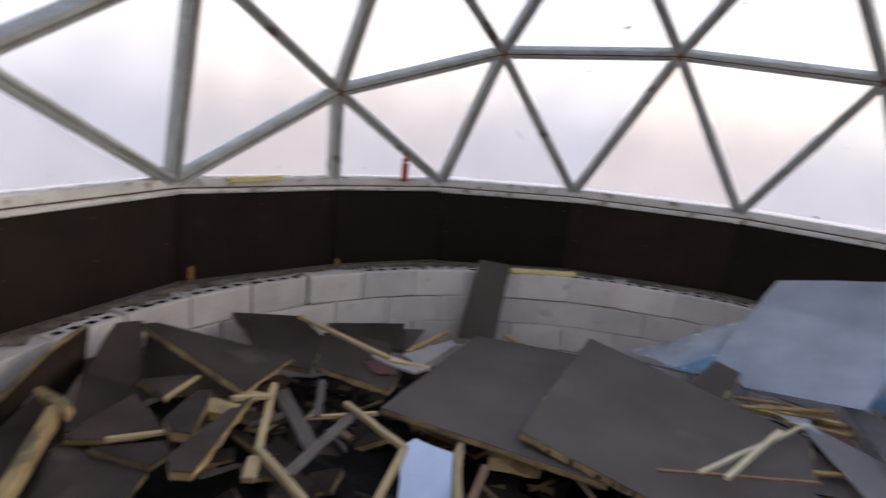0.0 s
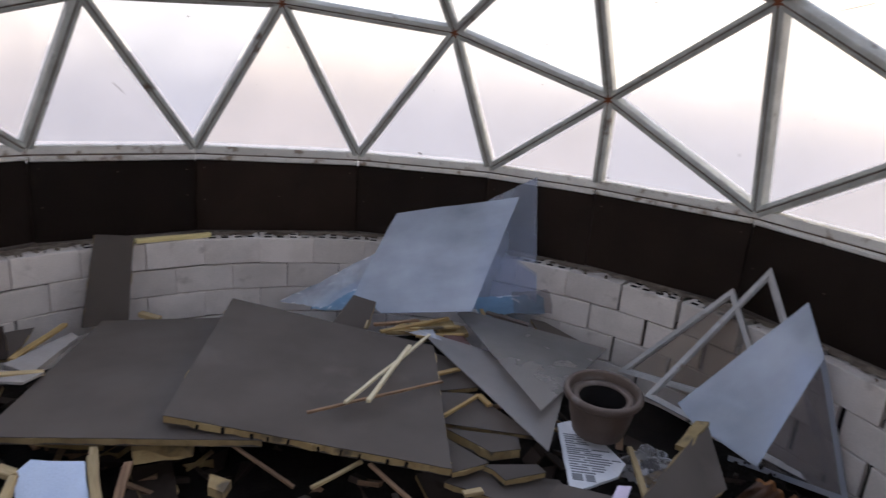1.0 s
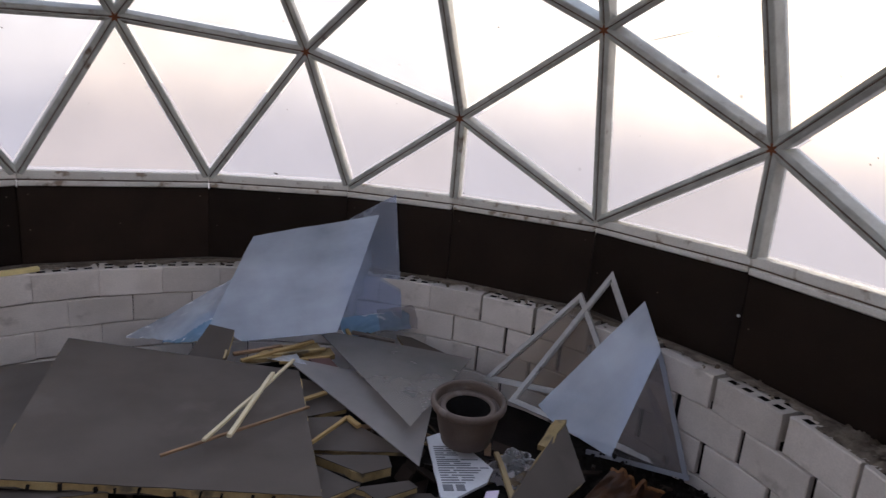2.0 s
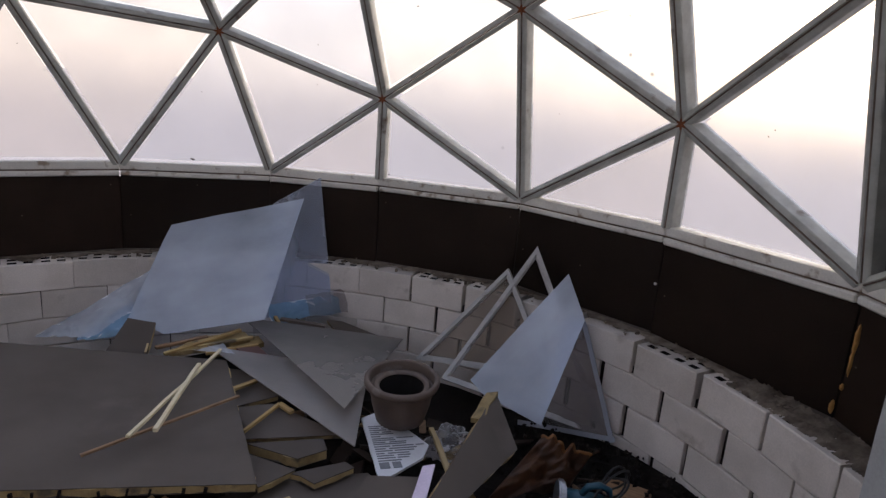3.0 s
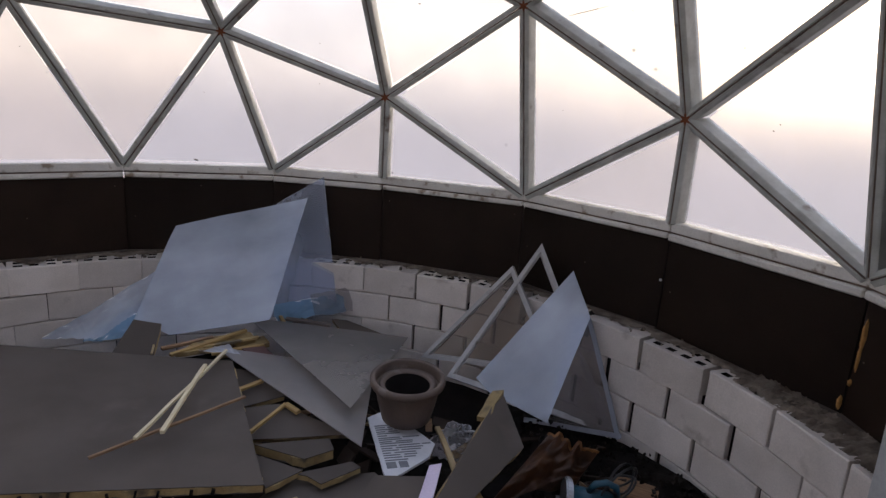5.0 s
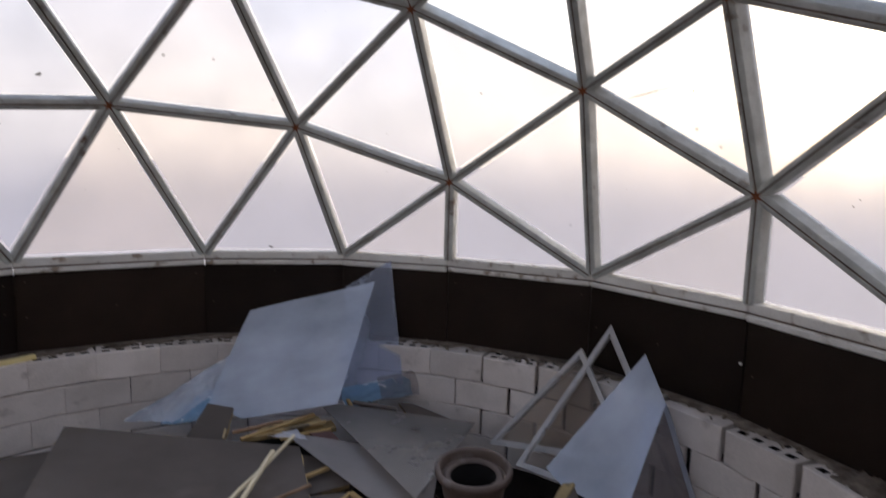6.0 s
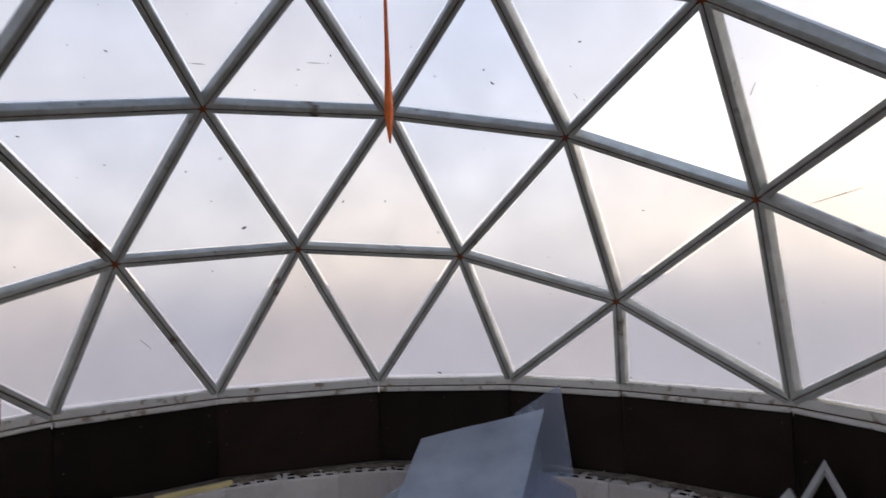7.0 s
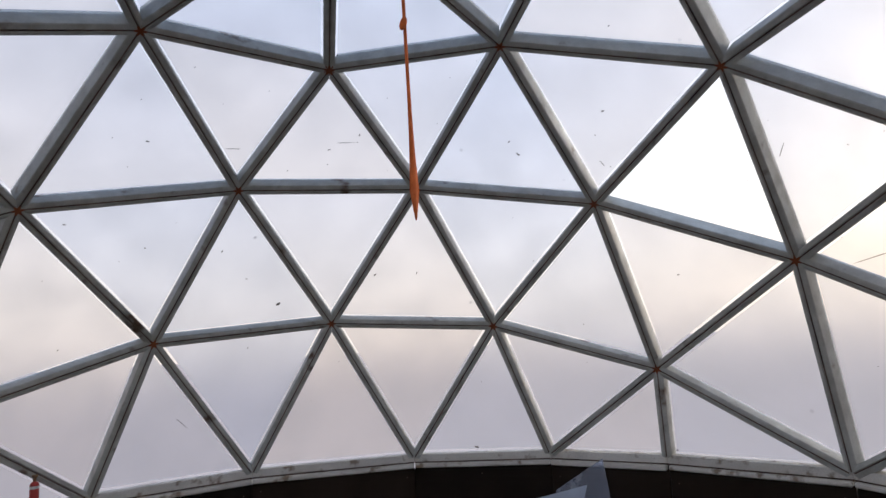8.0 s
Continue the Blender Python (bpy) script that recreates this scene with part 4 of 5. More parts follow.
batten("pale batten end by the leaning panel", (-0.888, 2.07, 0.47), (-0.759, 1.988, 0.46), 0.05, 0.03, BATTEN)
batten("thin batten in the rubble", (0.711, 0.621, 0.44), (0.954, 0.779, 0.45), 0.018, 0.018, YELLOWWOOD)
batten("yellow batten in the rubble", (0.954, 0.779, 0.45), (0.978, 0.671, 0.45), 0.03, 0.018, YELLOWWOOD)
batten("pale batten beside the pot", (1.542, 0.238, 0.42), (1.347, -0.169, 0.46), 0.026, 0.02, BATTEN)
batten("brown batten on the heap", (0.933, 1.064, 0.46), (0.765, 0.999, 0.47), 0.03, 0.015, YELLOWWOOD)
batten("pale plank end beside the tool", (2.297, -0.308, 0.15), (2.404, -0.511, 0.15), 0.16, 0.03, OLDWOOD)
batten("pale batten at the heap's foot", (0.64, 0.078, 0.4), (0.729, 0.087, 0.4), 0.03, 0.02, BATTEN)
batten("leaning lath under the large panel", (0.025, 0.252, 0.38), (0.246, 0.313, 0.44), 0.018, 0.014, BATTEN)
batten("leaning lath under the large panel", (0.445, 0.081, 0.36), (0.278, 0.287, 0.44), 0.018, 0.014, OLDWOOD)
batten("leaning lath under the large panel", (-0.04, 0.299, 0.36), (-0.292, 0.501, 0.46), 0.016, 0.012, OLDWOOD)
batten("upright softwood batten under the large panel", (-0.844, 0.572, 0.46), (-0.793, 0.323, 0.34), 0.035, 0.03, BATTEN)
batten("upright softwood batten under the large panel", (-0.694, 0.475, 0.44), (-0.712, 0.282, 0.36), 0.035, 0.02, OLDWOOD)
batten("pale frame corner in the rubble", (-1.155, 0.499, 0.46), (-1.087, 0.45, 0.46), 0.02, 0.03, BATTEN)
batten("pale frame side in the rubble", (-1.087, 0.45, 0.46), (-1.069, 0.278, 0.44), 0.02, 0.03, BATTEN)
batten("orange-brown batten at the heap's back", (1.397, 1.964, 0.46), (1.373, 1.743, 0.44), 0.025, 0.02, YELLOWWOOD)
batten("pale wooden lath on the small offcut", (0.482, 1.636, 0.49), (0.552, 1.826, 0.52), 0.012, 0.01, BATTEN)
batten("yellow foam-edged lath under the milky sheets", (0.589, 1.664, 0.45), (1.07, 1.725, 0.5), 0.03, 0.02, YELLOWWOOD)
batten("yellow foam-edged lath under the milky sheets", (0.783, 1.67, 0.46), (1.116, 1.627, 0.48), 0.025, 0.018, FOAM)
batten("dark lath under the milky sheets", (0.56, 1.74, 0.47), (0.88, 1.776, 0.47), 0.03, 0.02, OLDWOOD)
batten("yellow lath in the stack of strips", (0.804, 1.569, 0.45), (1.127, 1.558, 0.45), 0.024, 0.018, YELLOWWOOD)
batten("dark red lath in the stack of strips", (0.902, 1.563, 0.44), (1.098, 1.272, 0.44), 0.04, 0.018, REDBOARD)
batten("grey lath behind the hazy sheets", (1.414, 1.905, 0.46), (1.657, 1.695, 0.44), 0.04, 0.018, GREYWOOD)
batten("pale batten by the pot", (1.464, -0.047, 0.4), (1.353, -0.328, 0.42), 0.04, 0.03, YELLOWWOOD)

triangle_frame("white triangular window frame leaning on the block wall", (2.476, 0.526, 0.545), (-35.7, 47.7, 179.9), [(-0.617, -0.341), (0.459, -0.341), (0.158, 0.683)], False)
triangle_frame("white triangular window frame behind another", (2.405, 0.812, 0.557), (-61.8, 50.4, 143.4), [(-0.388, -0.237), (0.505, -0.237), (-0.117, 0.474)], True)


# ---- single things ----
def lathe(profile, steps=40):
    bm = bmesh.new()
    rows = []
    for r, z in profile:
        rows.append([bm.verts.new((r * math.cos(a * math.tau / steps), r * math.sin(a * math.tau / steps), z)) for a in range(steps)])
    for a, b in zip(rows, rows[1:]):
        for i in range(steps):
            bm.faces.new((a[i], a[(i + 1) % steps], b[(i + 1) % steps], b[i]))
    if profile[0][0] < 0.01:
        bmesh.ops.remove_doubles(bm, verts=rows[0], dist=0.02)
    if profile[-1][0] < 0.01:
        bmesh.ops.remove_doubles(bm, verts=rows[-1], dist=0.02)
    return bm


pot = thing("plant_pot", "large round brown plant pot standing empty on the heap", "plant pot", pose(1.385, 0.295, 0.484, 4, -3, 0) @ Matrix.Diagonal((0.98, 0.98, 0.78, 1)))
part("pot_body", lathe([(0.001, 0.0), (0.112, 0.0), (0.124, 0.012), (0.146, 0.12), (0.157, 0.2), (0.159, 0.235), (0.158, 0.24), (0.148, 0.24), (0.098, 0.02), (0.001, 0.02)]), POTTERY, pot, smooth=True)
part("rim", lathe([(0.158, 0.236), (0.172, 0.246), (0.185, 0.256), (0.189, 0.268), (0.188, 0.288), (0.180, 0.300), (0.168, 0.302), (0.162, 0.292), (0.160, 0.25), (0.158, 0.236)]), POTTERY, pot, smooth=True)
inner = part("inner_pot", lathe([(0.001, 0.03), (0.09, 0.03), (0.119, 0.236), (0.113, 0.236), (0.085, 0.05), (0.001, 0.05)]), POTDARK, pot, "black pot nested inside", smooth=True)
part("inner_rim", lathe([(0.112, 0.236), (0.118, 0.222), (0.141, 0.236), (0.141, 0.248), (0.136, 0.253), (0.118, 0.25), (0.112, 0.236)]), POTTERY, inner, smooth=True)
# thin near-black shell over the outer pot's inner wall
part("pot_lining", lathe([(0.118, 0.10), (0.1495, 0.236), (0.1475, 0.236), (0.116, 0.10), (0.118, 0.10)]), POTDARK, pot, smooth=True)

can = thing("red_can", "small red can with a white band standing on the sill", "can", pose(-1.79, 2.27, 1.416) @ Matrix.Diagonal((0.82, 0.82, 1, 1)))
body = part("can_body", lathe([(0.001, 0), (0.028, 0), (0.031, 0.006), (0.031, 0.15), (0.026, 0.165), (0.012, 0.172), (0.001, 0.172)], 20), RED, can, smooth=True)
part("label_band", lathe([(0.0315, 0.132), (0.0318, 0.133), (0.0318, 0.147), (0.0315, 0.148)], 20), WHITE, body, smooth=True)
part("nozzle", lathe([(0.001, 0.17), (0.012, 0.17), (0.012, 0.195), (0.02, 0.197), (0.02, 0.21), (0.001, 0.212)], 16), OLDWOOD, body, smooth=True)

batten("short yellow wooden block lying on the sill", (-2.60, 1.30, 1.44), (-2.42, 1.63, 1.44), 0.045, 0.03, YELLOWPAINT)

# orange strap hanging from the crown of the dome
bm = bmesh.new()
rows = []
for i in range(25):
    z = 2.80 + i * (4.34 - 2.80) / 24
    f = i / 24
    w = 0.004 + 0.019 * min(1, i / 2) if i < 3 else 0.0075 + 0.0165 * math.exp(-(f - 0.08) / 0.16)
    tw = 0.5 * math.sin(f * 5)
    c = Vector((0.325 - 0.045 * f, 0.62 - 0.2 * f, z))
    u = Vector((math.cos(tw), math.sin(tw), 0)) * w
    d = Vector((-math.sin(tw), math.cos(tw), 0)) * 0.006
    rows.append([bm.verts.new(q) for q in (c - u, c + d, c + u, c - d)])
for a, b in zip(rows, rows[1:]):
    for i in range(4):
        bm.faces.new((a[i], a[(i + 1) % 4], b[(i + 1) % 4], b[i]))
bm.faces.new(rows[0]), bm.faces.new(rows[-1][::-1])
strap = thing("hanging_strap", "orange fabric strap hanging from the crown of the dome", "strap")
part("strap", bm, ORANGE, strap, smooth=True)
bm = bmesh.new()
bmesh.ops.create_icosphere(bm, subdivisions=2, radius=0.016, matrix=pose(0.29, 0.485, 3.66, 0, 18, 0) @ Matrix.Diagonal((1.0, 0.7, 2.2, 1)))
part("knot", bm, ORANGE, strap, smooth=True)

# pale plug in a screw hole of the panelling
bm = bmesh.new()
bmesh.ops.create_icosphere(bm, subdivisions=2, radius=0.009)
plug = part("screw_plug", bm, WHITE, None, smooth=True)
plug.matrix_world = pose(2.853, -0.044, 1.107)
tagged(plug, "small white plug in the brown wall panelling", "plug")

# blobs of orange assembly foam at panel seams
for x, y, z, tall, wide in ((-2.70, 1.07, 0.86, 0.10, 0.014), (-2.13, 1.92, 0.83, 0.05, 0.014), (2.69, -1.13, 1.20, 0.13, 0.010), (2.685, -1.13, 1.10, 0.12, 0.007), (2.685, -1.12, 0.98, 0.03, 0.008), (2.685, -1.10, 0.88, 0.06, 0.01)):
    bm = bmesh.new()
    bmesh.ops.create_icosphere(bm, subdivisions=3, radius=1.0)
    for v in bm.verts:
        v.co = v.co * (1 + 0.35 * noise.noise(v.co * 2.1 + Vector((x, z, 0))))
        v.co = Vector((v.co.x * wide, v.co.y * wide, v.co.z * tall / 2))
    ob = part("foam_bead", bm, ORANGEFOAM, None, smooth=True)
    ob.matrix_world = pose(x, y, z)
    tagged(ob, "bead of orange assembly foam stuck on a panel seam", "foam", "foam beads")

# crumpled bluish film at the foot of the milky sheets
def film(label, nu, nv, place, mat):
    bm = bmesh.new()
    rows = []
    for i in range(nu + 1):
        row = []
        for j in range(nv + 1):
            p = Vector(place(i / nu, j / nv))
            fold = 0.04 * noise.noise(p * 5) + 0.018 * abs(noise.noise(p * 13)) + 0.006 * noise.noise(p * 30)
            row.append(bm.verts.new(p + Vector((0.4 * fold, -0.5 * fold, fold))))
        rows.append(row)
    for i in range(nu):
        for j in range(nv):
            bm.faces.new((rows[i][j], rows[i + 1][j], rows[i + 1][j + 1], rows[i][j + 1]))
    return tagged(part("plastic_film", bm, mat, None, smooth=True), label, "plastic film")


film("crumpled blue film under the milky triangle", 36, 18, lambda u, v: (1.36 + 0.50 * u, 1.90 + 0.12 * v - 0.03 * u, 0.43 + 0.10 * v), BLUEFILM)
def drape(a, b, c):
    """A three-cornered cloth from its point a to the edge b-c."""
    a, b, c = Vector(a), Vector(b), Vector(c)
    return lambda u, v: a + (0.04 + 0.96 * u) * (b.lerp(c, v) - a)


film("thin milky film draped against the block wall", 44, 26, drape((-0.03, 2.42, 0.38), (0.53, 2.14, 0.42), (0.68, 2.46, 0.72)), VEIL)
film("blue film showing under the milky film", 30, 20, drape((0.2, 2.30, 0.38), (0.48, 2.11, 0.41), (0.59, 2.34, 0.58)), BLUEFILM)
film("crumpled white film at the tip of a hazy sheet", 22, 12, drape((0.66, 1.33, 0.585), (0.90, 1.30, 0.535), (0.86, 1.42, 0.55)), MILKY)
film("crumpled clear film round the triangle's foot", 30, 18, lambda u, v: (1.60 + 0.30 * u, 1.84 + 0.10 * v, 0.44 + 0.14 * v), CLEAR)

# torn cardboard, folded over and leaning in the rubble
CARD_CORNERS = [Vector(c) for c in ((1.566, -0.19, 0.24), (2.098, -0.225, 0.14), (1.978, -0.12, 0.42), (2.175, -0.272, 0.33))]


def card_point(u, v):
    bl, br, tl, tr = CARD_CORNERS
    p = bl.lerp(br, u).lerp(tl.lerp(tr, u), v)
    fold = 0.05 * abs(((u * 2.3 + v * 0.7) % 1) - 0.5) + 0.05 * noise.noise((u * 3.1, v * 2.7, 4.0)) + 0.016 * noise.noise((u * 9, v * 8, 1.0))
    rag = 0.05 * noise.noise((u * 7.0, 2.0, 6.0)) * v ** 3
    return p + Vector((-0.3 * fold, -0.7 * fold, fold + rag))


bm, rows, N = bmesh.new(), [], 34
for side in (0.0, 0.007):
    rows.append([[bm.verts.new(card_point(i / N, j / N) + Vector((0, side, -side))) for j in range(N + 1)] for i in range(N + 1)])
for i in range(N):
    for j in range(N):
        for k in (0, 1):
            f = bm.faces.new((rows[k][i][j], rows[k][i + 1][j], rows[k][i + 1][j + 1], rows[k][i][j + 1]))
    bm.faces.new((rows[0][i][N], rows[0][i + 1][N], rows[1][i + 1][N], rows[1][i][N]))
    bm.faces.new((rows[0][i][0], rows[0][i + 1][0], rows[1][i + 1][0], rows[1][i][0]))
    bm.faces.new((rows[0][0][i], rows[0][0][i + 1], rows[1][0][i + 1], rows[1][0][i]))
    bm.faces.new((rows[0][N][i], rows[0][N][i + 1], rows[1][N][i + 1], rows[1][N][i]))
card = tagged(part("cardboard_sheet", bm, CARD, None, smooth=True), "torn rust-brown cardboard sheet crumpled in the rubble", "cardboard")
# ragged upper edge, coloured paler to stand for the light on it
bm, last, rr = bmesh.new(), None, random.Random(4)
for k in range(61):
    q, half = card_point(k / 60, 1.0), rr.uniform(0.006, 0.016)
    down = (card_point(k / 60, 0.9) - q).normalized() * half
    now = [bm.verts.new(q + d) for d in (Vector((0, -0.004, 0.005)), Vector((0, 0.010, 0.004)), down + Vector((0, 0.010, 0)), down + Vector((0, -0.004, 0)))]
    if last:
        for i in range(4):
            bm.faces.new((last[i], last[(i + 1) % 4], now[(i + 1) % 4], now[i]))
    last = now
part("torn_edge", bm, TORNLITEDGE, card, "torn edge coloured paler as if lit")

# clear crumpled bag by the pot
bm = bmesh.new()
bmesh.ops.create_icosphere(bm, subdivisions=4, radius=1.0)
for v in bm.verts:
    k = 1 + 0.5 * noise.noise(v.co * 2.3) + 0.25 * noise.noise(v.co * 6)
    v.co = Vector((v.co.x * 0.13 * k, v.co.y * 0.10 * k, v.co.z * 0.05 * k))
ob = part("plastic_bag", bm, CLEAR, None, smooth=True)
ob.matrix_world = pose(1.58, 0.12, 0.38, 5, 0, 30)
tagged(ob, "crumpled clear plastic bag beside the pot", "plastic bag")


def tube(points, radius, steps=8):
    bm = bmesh.new()
    rings = []
    for i, p in enumerate(points):
        d = (points[min(i + 1, len(points) - 1)] - points[max(i - 1, 0)]).normalized()
        s = d.orthogonal().normalized()
        t = d.cross(s)
        if rings:
            ref = rings[-1][0].co - points[i - 1]
            s = (ref - ref.dot(d) * d).normalized()
            t = d.cross(s)
        rings.append([bm.verts.new(p + (s * math.cos(k * math.tau / steps) + t * math.sin(k * math.tau / steps)) * radius) for k in range(steps)])
    for a, b in zip(rings, rings[1:]):
        for k in range(steps):
            bm.faces.new((a[k], a[(k + 1) % steps], b[(k + 1) % steps], b[k]))
    bm.faces.new(rings[0]), bm.faces.new(rings[-1][::-1])
    return bm


# power saw with its cable
tool = thing("power_saw", "teal hand-held power saw with black cable lying on the floor", "power tool", pose(2.04, -0.37, 0.12, 10, 4, -39))
bm = bmesh.new()
bmesh.ops.create_cone(bm, cap_ends=True, segments=20, radius1=0.05, radius2=0.042, depth=0.2, matrix=pose(0, 0, 0.08, 0, 90, 0))
bmesh.ops.bevel(bm, geom=bm.edges[:], offset=0.006, segments=2, affect="EDGES")
motor = part("motor_body", bm, TEAL, tool, smooth=True)
bm = bmesh.new()
bmesh.ops.create_cone(bm, cap_ends=True, segments=28, radius1=0.085, radius2=0.085, depth=0.035, matrix=pose(-0.12, 0, 0.08, 0, 90, 0))
bmesh.ops.bevel(bm, geom=bm.edges[:], offset=0.008, segments=2, affect="EDGES")
part("blade_guard", bm, STEEL, tool, "dull steel blade guard")
part("handle", tube([Vector((x, 0.0, z)) for x, z in ((-0.02, 0.12), (0.0, 0.17), (0.05, 0.19), (0.10, 0.17), (0.12, 0.11))], 0.017, 12), TEAL, motor, smooth=True)
bm = bmesh.new()
box(bm, -0.15, 0.09, -0.075, 0.075, -0.01, -0.004)
bmesh.ops.bevel(bm, geom=bm.edges[:], offset=0.002, segments=1, affect="EDGES")
part("base_plate", bm, STEEL, tool, "dull steel base plate")
part("cable", tube([Vector((0.14 + 0.10 * math.sin(k * 0.42) * (0.6 + k * 0.012), 0.10 * math.cos(k * 0.37) + 0.06, 0.10 + 0.09 * math.sin(k * 0.3) ** 2)) for k in range(44)], 0.006), RUBBER, tool, "black rubber cable", smooth=True)

# rolled dark sheet at the heap's foot
part_roll = part("rolled_sheet", tube([Vector((0.72 + 0.045 * k, 0.02 - 0.012 * k + 0.004 * math.sin(k), 0.30 + 0.004 * k)) for k in range(13)], 0.045, 16), GREYWOOD, None, smooth=True)
tagged(part_roll, "dark grey rolled felt lying in the rubble", "roll")

# specks of dirt and scratches on the panes: heading, height in degrees, length, slant
MARKS = ((-31, 46, 0.023, 0), (-17, 46, 0.133, 5), (0, 47, 0.024, 20), (3, 48, 0.118, 0), (6, 49, 0.023, 80), (34, 46, 0.023, 30),
         (35, 44, 0.031, -50), (52, 47, 0.022, 0), (48, 40, 0.054, -70), (73, 36, 0.091, 50), (-8, 24, 0.044, 35), (-13, 28, 0.017, 0),
         (7, 28, 0.026, 40), (14, 28, 0.022, 60), (-21, 8, 0.117, -45), (21, 1, 0.037, -15), (49, 1, 0.022, 0), (-39, 34, 0.02, 0),
         (-28, 32, 0.016, 0), (-17, 32, 0.021, 70), (78, 23, 0.304, 10), (54, 24, 0.02, 0))
rng = random.Random(12)
bm = bmesh.new()


def pane_under(d):
    """The pane that the direction d passes through: its middle and outward normal."""
    poly = max(panes, key=lambda q: (sum(q, Vector()) / len(q)).normalized().dot(d))
    lift = (poly[1] - poly[0]).cross(poly[2] - poly[0]).normalized()
    return poly[0], lift if lift.dot(poly[0]) > 0 else -lift


def mark(az, el, long, wide, slant):
    d = Vector((math.sin(radians(az)) * math.cos(radians(el)), math.cos(radians(az)) * math.cos(radians(el)), math.sin(radians(el))))
    on, lift = pane_under(d)
    p = d * (on.dot(lift) / d.dot(lift)) + lift * (GLAZE - 0.0015) + UP
    side = Vector((0, 0, 1)).cross(-d).normalized()
    up = d.cross(side).normalized() * -1
    e, f = side * math.cos(radians(slant)) + up * math.sin(radians(slant)), up * math.cos(radians(slant)) - side * math.sin(radians(slant))
    rim = [p + e * long * math.cos(q) * rng.uniform(0.7, 1.2) + f * wide * math.sin(q) * rng.uniform(0.5, 1.3) for q in (0, 0.8, 1.6, 2.4, 3.1, 3.9, 4.7, 5.5)]
    low = [bm.verts.new(c) for c in rim]
    high = [bm.verts.new(c - lift * 0.0012) for c in rim]
    bm.faces.new(low), bm.faces.new(high[::-1])
    for q in range(8):
        bm.faces.new((low[q], low[(q + 1) % 8], high[(q + 1) % 8], high[q]))


for az, el, long, slant in MARKS:
    mark(az, el, long / 2, 0.0022 if long > 0.05 else long * 0.22, slant)
for k in range(90):
    size = rng.uniform(0.003, 0.006)
    mark(rng.uniform(-90, 120), rng.uniform(6, 60), size, size * rng.uniform(0.3, 0.8), rng.uniform(-90, 90))
tagged(part("pane_dirt", bm, GRIME, None), "specks of dirt and scratches on the dome panes", "dirt", kind="stuff")

# loose gravel along the foot of the block wall
rng = random.Random(31)
bm = bmesh.new()
for k in range(900):
    az, r, s = radians(rng.uniform(78, 118)), rng.uniform(2.0, 2.66), rng.uniform(0.006, 0.022)
    x, y = r * math.sin(az), r * math.cos(az)
    m = pose(x, y, max(0.012, mound_height(x, y)) + s * 0.3, rng.uniform(0, 360), rng.uniform(0, 360), 0)
    vs = [bm.verts.new(m @ (Vector(c) * s * rng.uniform(0.7, 1.2))) for c in ((1, 0, 0), (-1, 0, 0), (0, 1, 0), (0, -1, 0), (0, 0, 0.7), (0, 0, -0.7))]
    for i, j, l in ((0, 2, 4), (2, 1, 4), (1, 3, 4), (3, 0, 4), (2, 0, 5), (1, 2, 5), (3, 1, 5), (0, 3, 5)):
        bm.faces.new((vs[i], vs[j], vs[l]))
tagged(part("gravel", bm, JOINT, None), "loose gravel and mortar crumbs by the wall", "gravel", kind="stuff")

# smaller offcuts buried in the heap, coloured dark for its shaded gaps
rng = random.Random(77)
done = 0
while done < 58:
    left = done < 42
    x, y = (rng.uniform(-2.35, -0.55), rng.uniform(-0.75, 1.5)) if left else (rng.uniform(-0.9, 1.5), rng.uniform(-0.6, 0.45))
    h = mound_height(x, y)
    if math.hypot(x, y) > 2.35 or h < 0.03:
        continue
    done += 1
    w, d = rng.uniform(0.10, 0.26), rng.uniform(0.05, 0.15)
    outline = [(-w, -d * rng.uniform(0.5, 1)), (w * rng.uniform(0.5, 1), -d), (w, d * rng.uniform(0.2, 1)), (-w * rng.uniform(0.3, 1), d)]
    turn = (rng.uniform(-24, 24), rng.uniform(-24, 24), rng.uniform(0, 360))
    lift = rng.uniform(0.0, 0.035) if left else rng.uniform(0.0, 0.02)
    offcut("small grey-brown panel offcut buried in the heap", (x, y, h + lift), turn, outline, rng.choice((0.02, 0.03, 0.035)), SHADEDLAM)
for k in range(34):
    left = k < 20
    x, y = (rng.uniform(-2.2, -0.5), rng.uniform(-0.8, 1.4)) if left else (rng.uniform(-0.9, 1.4), rng.uniform(-0.6, 0.4))
    h = mound_height(x, y)
    a, l = rng.uniform(0, math.tau), rng.uniform(0.12, 0.3)
    u = Vector((math.cos(a), math.sin(a), rng.uniform(-0.35, 0.35))) * l
    c = Vector((x, y, h + 0.04))
    batten("splintered wooden batten in the heap", c - u / 2, c + u / 2, rng.uniform(0.018, 0.04), rng.uniform(0.012, 0.025), rng.choice((OLDWOOD, GREYWOOD, GREYWOOD, YELLOWWOOD)))

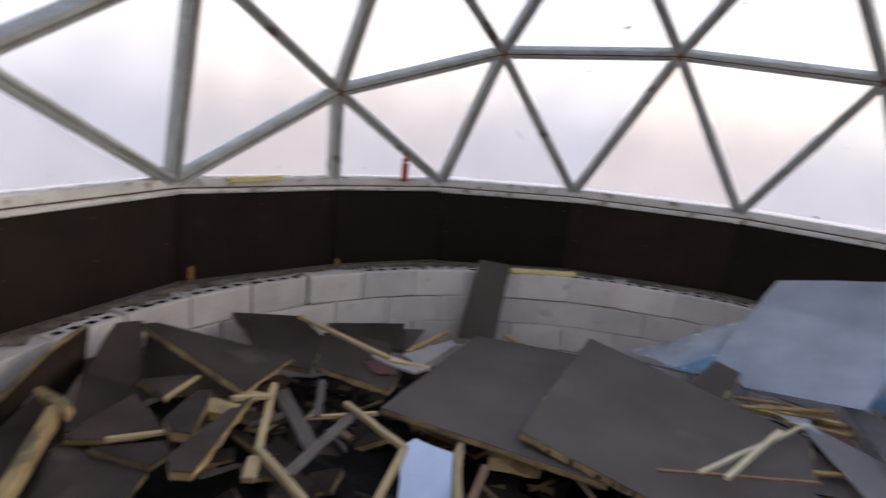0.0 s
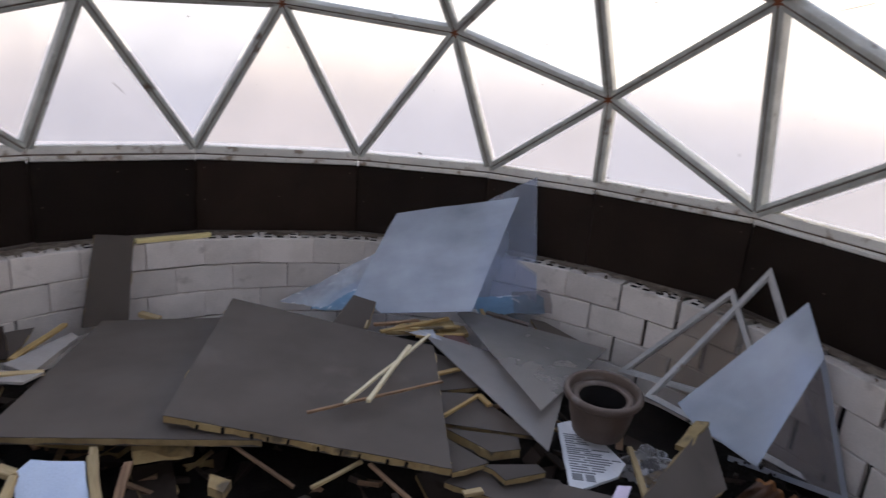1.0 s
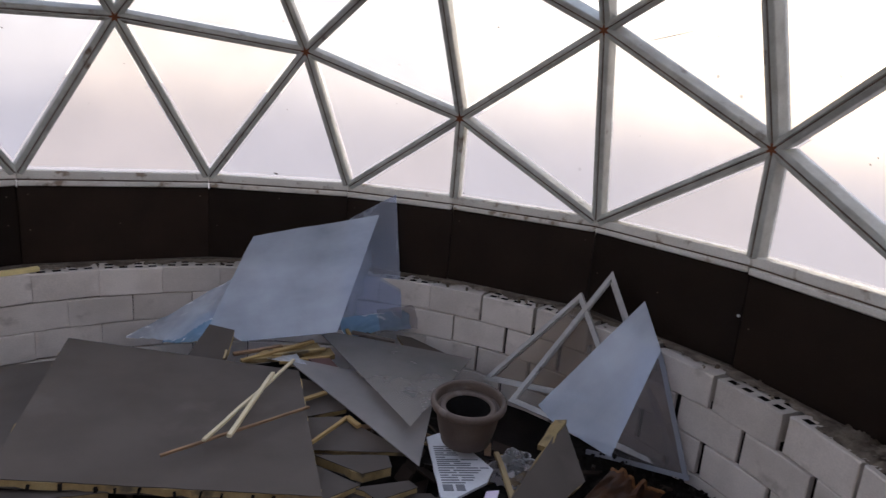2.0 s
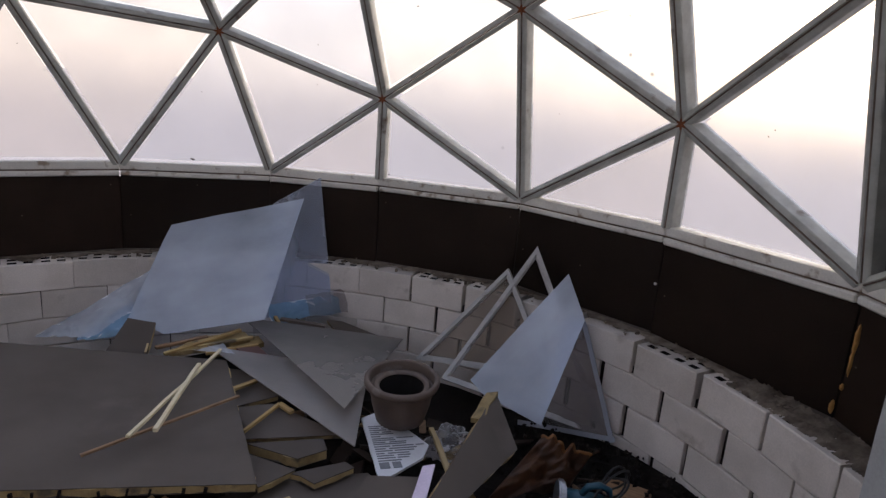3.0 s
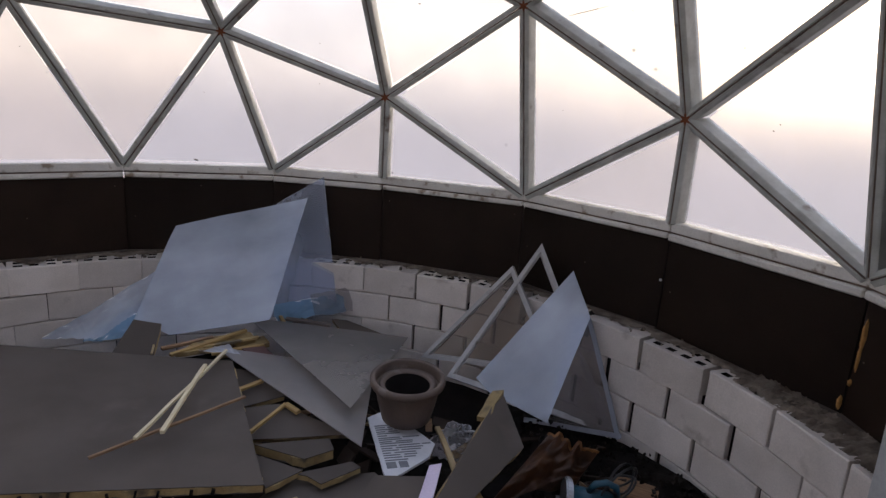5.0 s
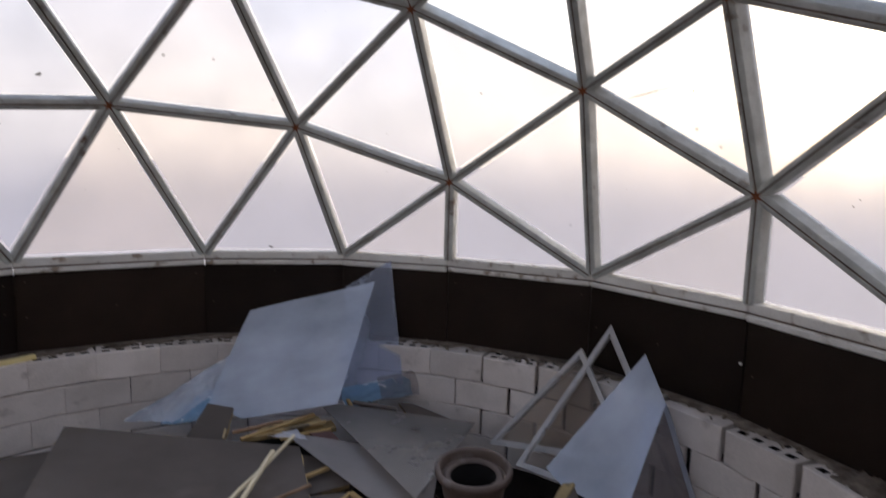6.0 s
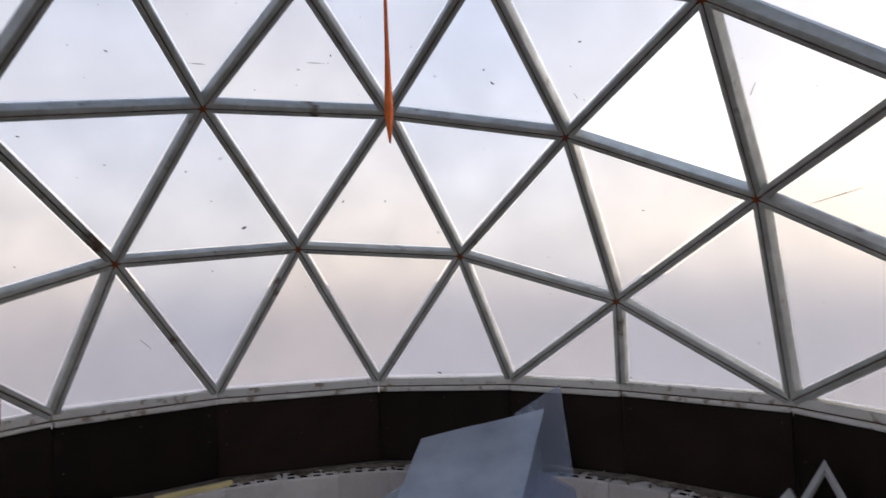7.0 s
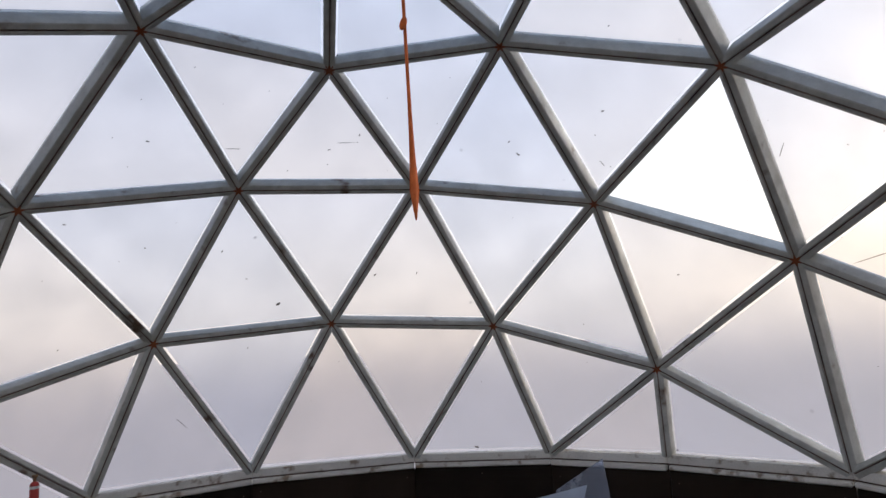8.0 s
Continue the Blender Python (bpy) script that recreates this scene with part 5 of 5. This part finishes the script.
# ---- blocks of the ring wall ----
def block_mesh(name, holes, seed):
    """A hollow block: x along the wall, y outward, z up; the upper course shows its cores."""
    rr = random.Random(seed)
    bm = bmesh.new()
    L, D, H = 0.401, 0.186, 0.195
    if holes:
        xs = [-L / 2, -0.165, -0.113, -0.075, -0.023, 0.023, 0.075, 0.113, 0.165, L / 2]
        ys = [0.005, 0.034, 0.074, 0.112, 0.152, D]
    else:
        xs, ys = [-L / 2, L / 2], [0.005, D]
    top = [[bm.verts.new((x, y, H)) for y in ys] for x in xs]
    pits = []
    for i in range(len(xs) - 1):
        for j in range(len(ys) - 1):
            f = bm.faces.new((top[i][j], top[i + 1][j], top[i + 1][j + 1], top[i][j + 1]))
            if holes and i % 2 == 1 and j % 2 == 1:
                pits.append(f)
    # core walls and floors get a dark slot: their shade is put into the colour
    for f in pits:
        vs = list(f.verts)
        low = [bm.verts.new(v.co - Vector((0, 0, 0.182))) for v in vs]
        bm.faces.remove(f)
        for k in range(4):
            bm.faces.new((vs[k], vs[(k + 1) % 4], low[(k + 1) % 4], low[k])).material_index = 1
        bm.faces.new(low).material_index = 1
    C = 0.0035
    a = [bm.verts.new((x, y, 0)) for x, y in ((-L / 2, ys[0]), (L / 2, ys[0]), (L / 2, D), (-L / 2, D))]
    rim = [[top[i][0] for i in range(len(xs))], top[-1], [top[i][-1] for i in reversed(range(len(xs)))]]
    for k in (1, 2):
        bm.faces.new([a[k], a[k + 1]] + rim[k][::-1])
    bm.faces.new([a[3], a[0]] + top[0])
    bm.faces.new(a[::-1])
    # worn front face: chamfer of uneven width, chipped here and there
    chip = lambda: C + (rr.uniform(0.006, 0.016) if rr.random() < 0.16 else rr.uniform(0, 0.003))
    across = [-L / 2 + (L * k) / 9 for k in range(1, 9)]
    up = [H * k / 5 for k in range(1, 5)]
    bottom = [bm.verts.new((x, rr.uniform(-0.001, 0.002), chip())) for x in [-L / 2 + C] + across + [L / 2 - C]]
    upper = [bm.verts.new((x, rr.uniform(-0.001, 0.002), H - chip())) for x in [L / 2 - C] + across[::-1] + [-L / 2 + C]]
    right = [bm.verts.new((L / 2 - chip(), rr.uniform(-0.001, 0.002), z)) for z in up]
    left = [bm.verts.new((-L / 2 + chip(), rr.uniform(-0.001, 0.002), z)) for z in up[::-1]]
    bm.faces.new(bottom + right + upper + left)
    bm.faces.new([a[1], a[0]] + bottom)
    bm.faces.new([top[-1][0], a[1], bottom[-1]] + right + [upper[0]])
    bm.faces.new(upper + rim[0])
    bm.faces.new([a[0], top[0][0], upper[-1]] + left + [bottom[0]])
    bmesh.ops.recalc_face_normals(bm, faces=bm.faces)
    me = bpy.data.meshes.new(name)
    bm.to_mesh(me)
    bm.free()
    me.materials.append(BLOCK)
    me.materials.append(JOINT)        # dark colour standing for shade in the cores
    return me


plain = [block_mesh("block", False, s) for s in range(9)]
cored = [block_mesh("block", True, s + 20) for s in range(9)]
rng = random.Random(8)


def wander(az):
    """How far the masonry has crept along the ring, in degrees."""
    return float(np.interp(az, (-55, -40, -16, 0, 55, 70, 90, 110, 150, 300), (0.9, 1.0, 0.5, 0.0, -1.1, -0.7, 0.6, 1.5, 1.0, 0.9)))


for course in range(4):
    for k in range(42):
        az = (-3.2 if course % 2 else 1.15) + (k + 0.5) * 360 / 42
        az += wander(az if az < 180 else az - 360)
        if 129 < az % 360 < 150:
            continue                      # entrance
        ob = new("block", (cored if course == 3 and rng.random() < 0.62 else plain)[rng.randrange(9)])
        ob.parent = wall
        rad = 2.70 + rng.uniform(-0.006, 0.006)
        ob.matrix_basis = pose(rad * math.sin(radians(az)), rad * math.cos(radians(az)), course * 0.199 - 0.004 + rng.uniform(-0.004, 0.003),
                               rng.uniform(-0.5, 0.5), rng.uniform(-0.7, 0.7), -az + rng.uniform(-0.8, 0.8)) @ Matrix.Diagonal((rng.choice((0.97, 0.98, 0.99, 1.0)), 1, rng.uniform(0.972, 0.998), 1))

# mortar spread over the upper blocks near the entrance
bm = bmesh.new()
last = None
for i in range(110):
    az = radians(103 + i * 17 / 109)
    now = []
    for j in range(9):
        r = 2.735 + 0.192 * j / 8 + 0.01 * noise.noise((i * 0.3, j * 0.6, 0))
        edge = min(1, i / 8) * (0.35 + 0.65 * min(1, j / 2))
        now.append(bm.verts.new((r * math.sin(az), r * math.cos(az), 0.779 + 0.02 * edge + 0.022 * noise.noise((i * 0.5, j * 0.7, 2)) + 0.014 * noise.noise((i * 1.7, j * 1.9, 5)))))
    if last:
        for j in range(8):
            bm.faces.new((last[j], now[j], now[j + 1], last[j + 1]))
    last = now
part("mortar_bed", bm, MORTAR, wall, "rough grey mortar on the upper blocks", smooth=True)
rng = random.Random(3)
bm = bmesh.new()
for k in range(110):
    az, r, s = radians(rng.uniform(-80, 118)), rng.uniform(2.72, 2.9), rng.uniform(0.004, 0.014)
    m = pose(r * math.sin(az), r * math.cos(az), 0.789 + s * 0.3, rng.uniform(0, 90), rng.uniform(0, 90), rng.uniform(0, 360))
    box(bm, -s, s, -s * 0.7, s * 0.7, -s * 0.5, s * 0.5, m)
tagged(part("mortar_crumbs", bm, MORTAR, None), "crumbs of mortar on the block wall", "rubble", kind="stuff")

# mortar dust and crumbs lying along the top of the wall, thicker towards the panels
bm = bmesh.new()
last = None
for k in range(721):
    az = radians(-105 + k * 0.3)
    inner = 2.80 + 0.11 * noise.noise((k * 0.11, 3.0, 0.0)) + 0.035 * noise.noise((k * 0.6, 8.0, 0.0))
    inner = min(2.872, max(2.712, inner))
    now = []
    for j in range(5):
        r = inner + (2.884 - inner) * j / 4
        z = 0.7925 if j == 0 else 0.794 + 0.012 * abs(noise.noise((r * 30, k * 0.35, 5.0)))
        now.append(bm.verts.new((r * math.sin(az), r * math.cos(az), z)))
    if last:
        for j in range(4):
            bm.faces.new((last[j], now[j], now[j + 1], last[j + 1]))
    last = now
tagged(part("mortar_dust", bm, MORTAR, None), "brownish mortar dust spread along the block wall top", "rubble", kind="stuff")
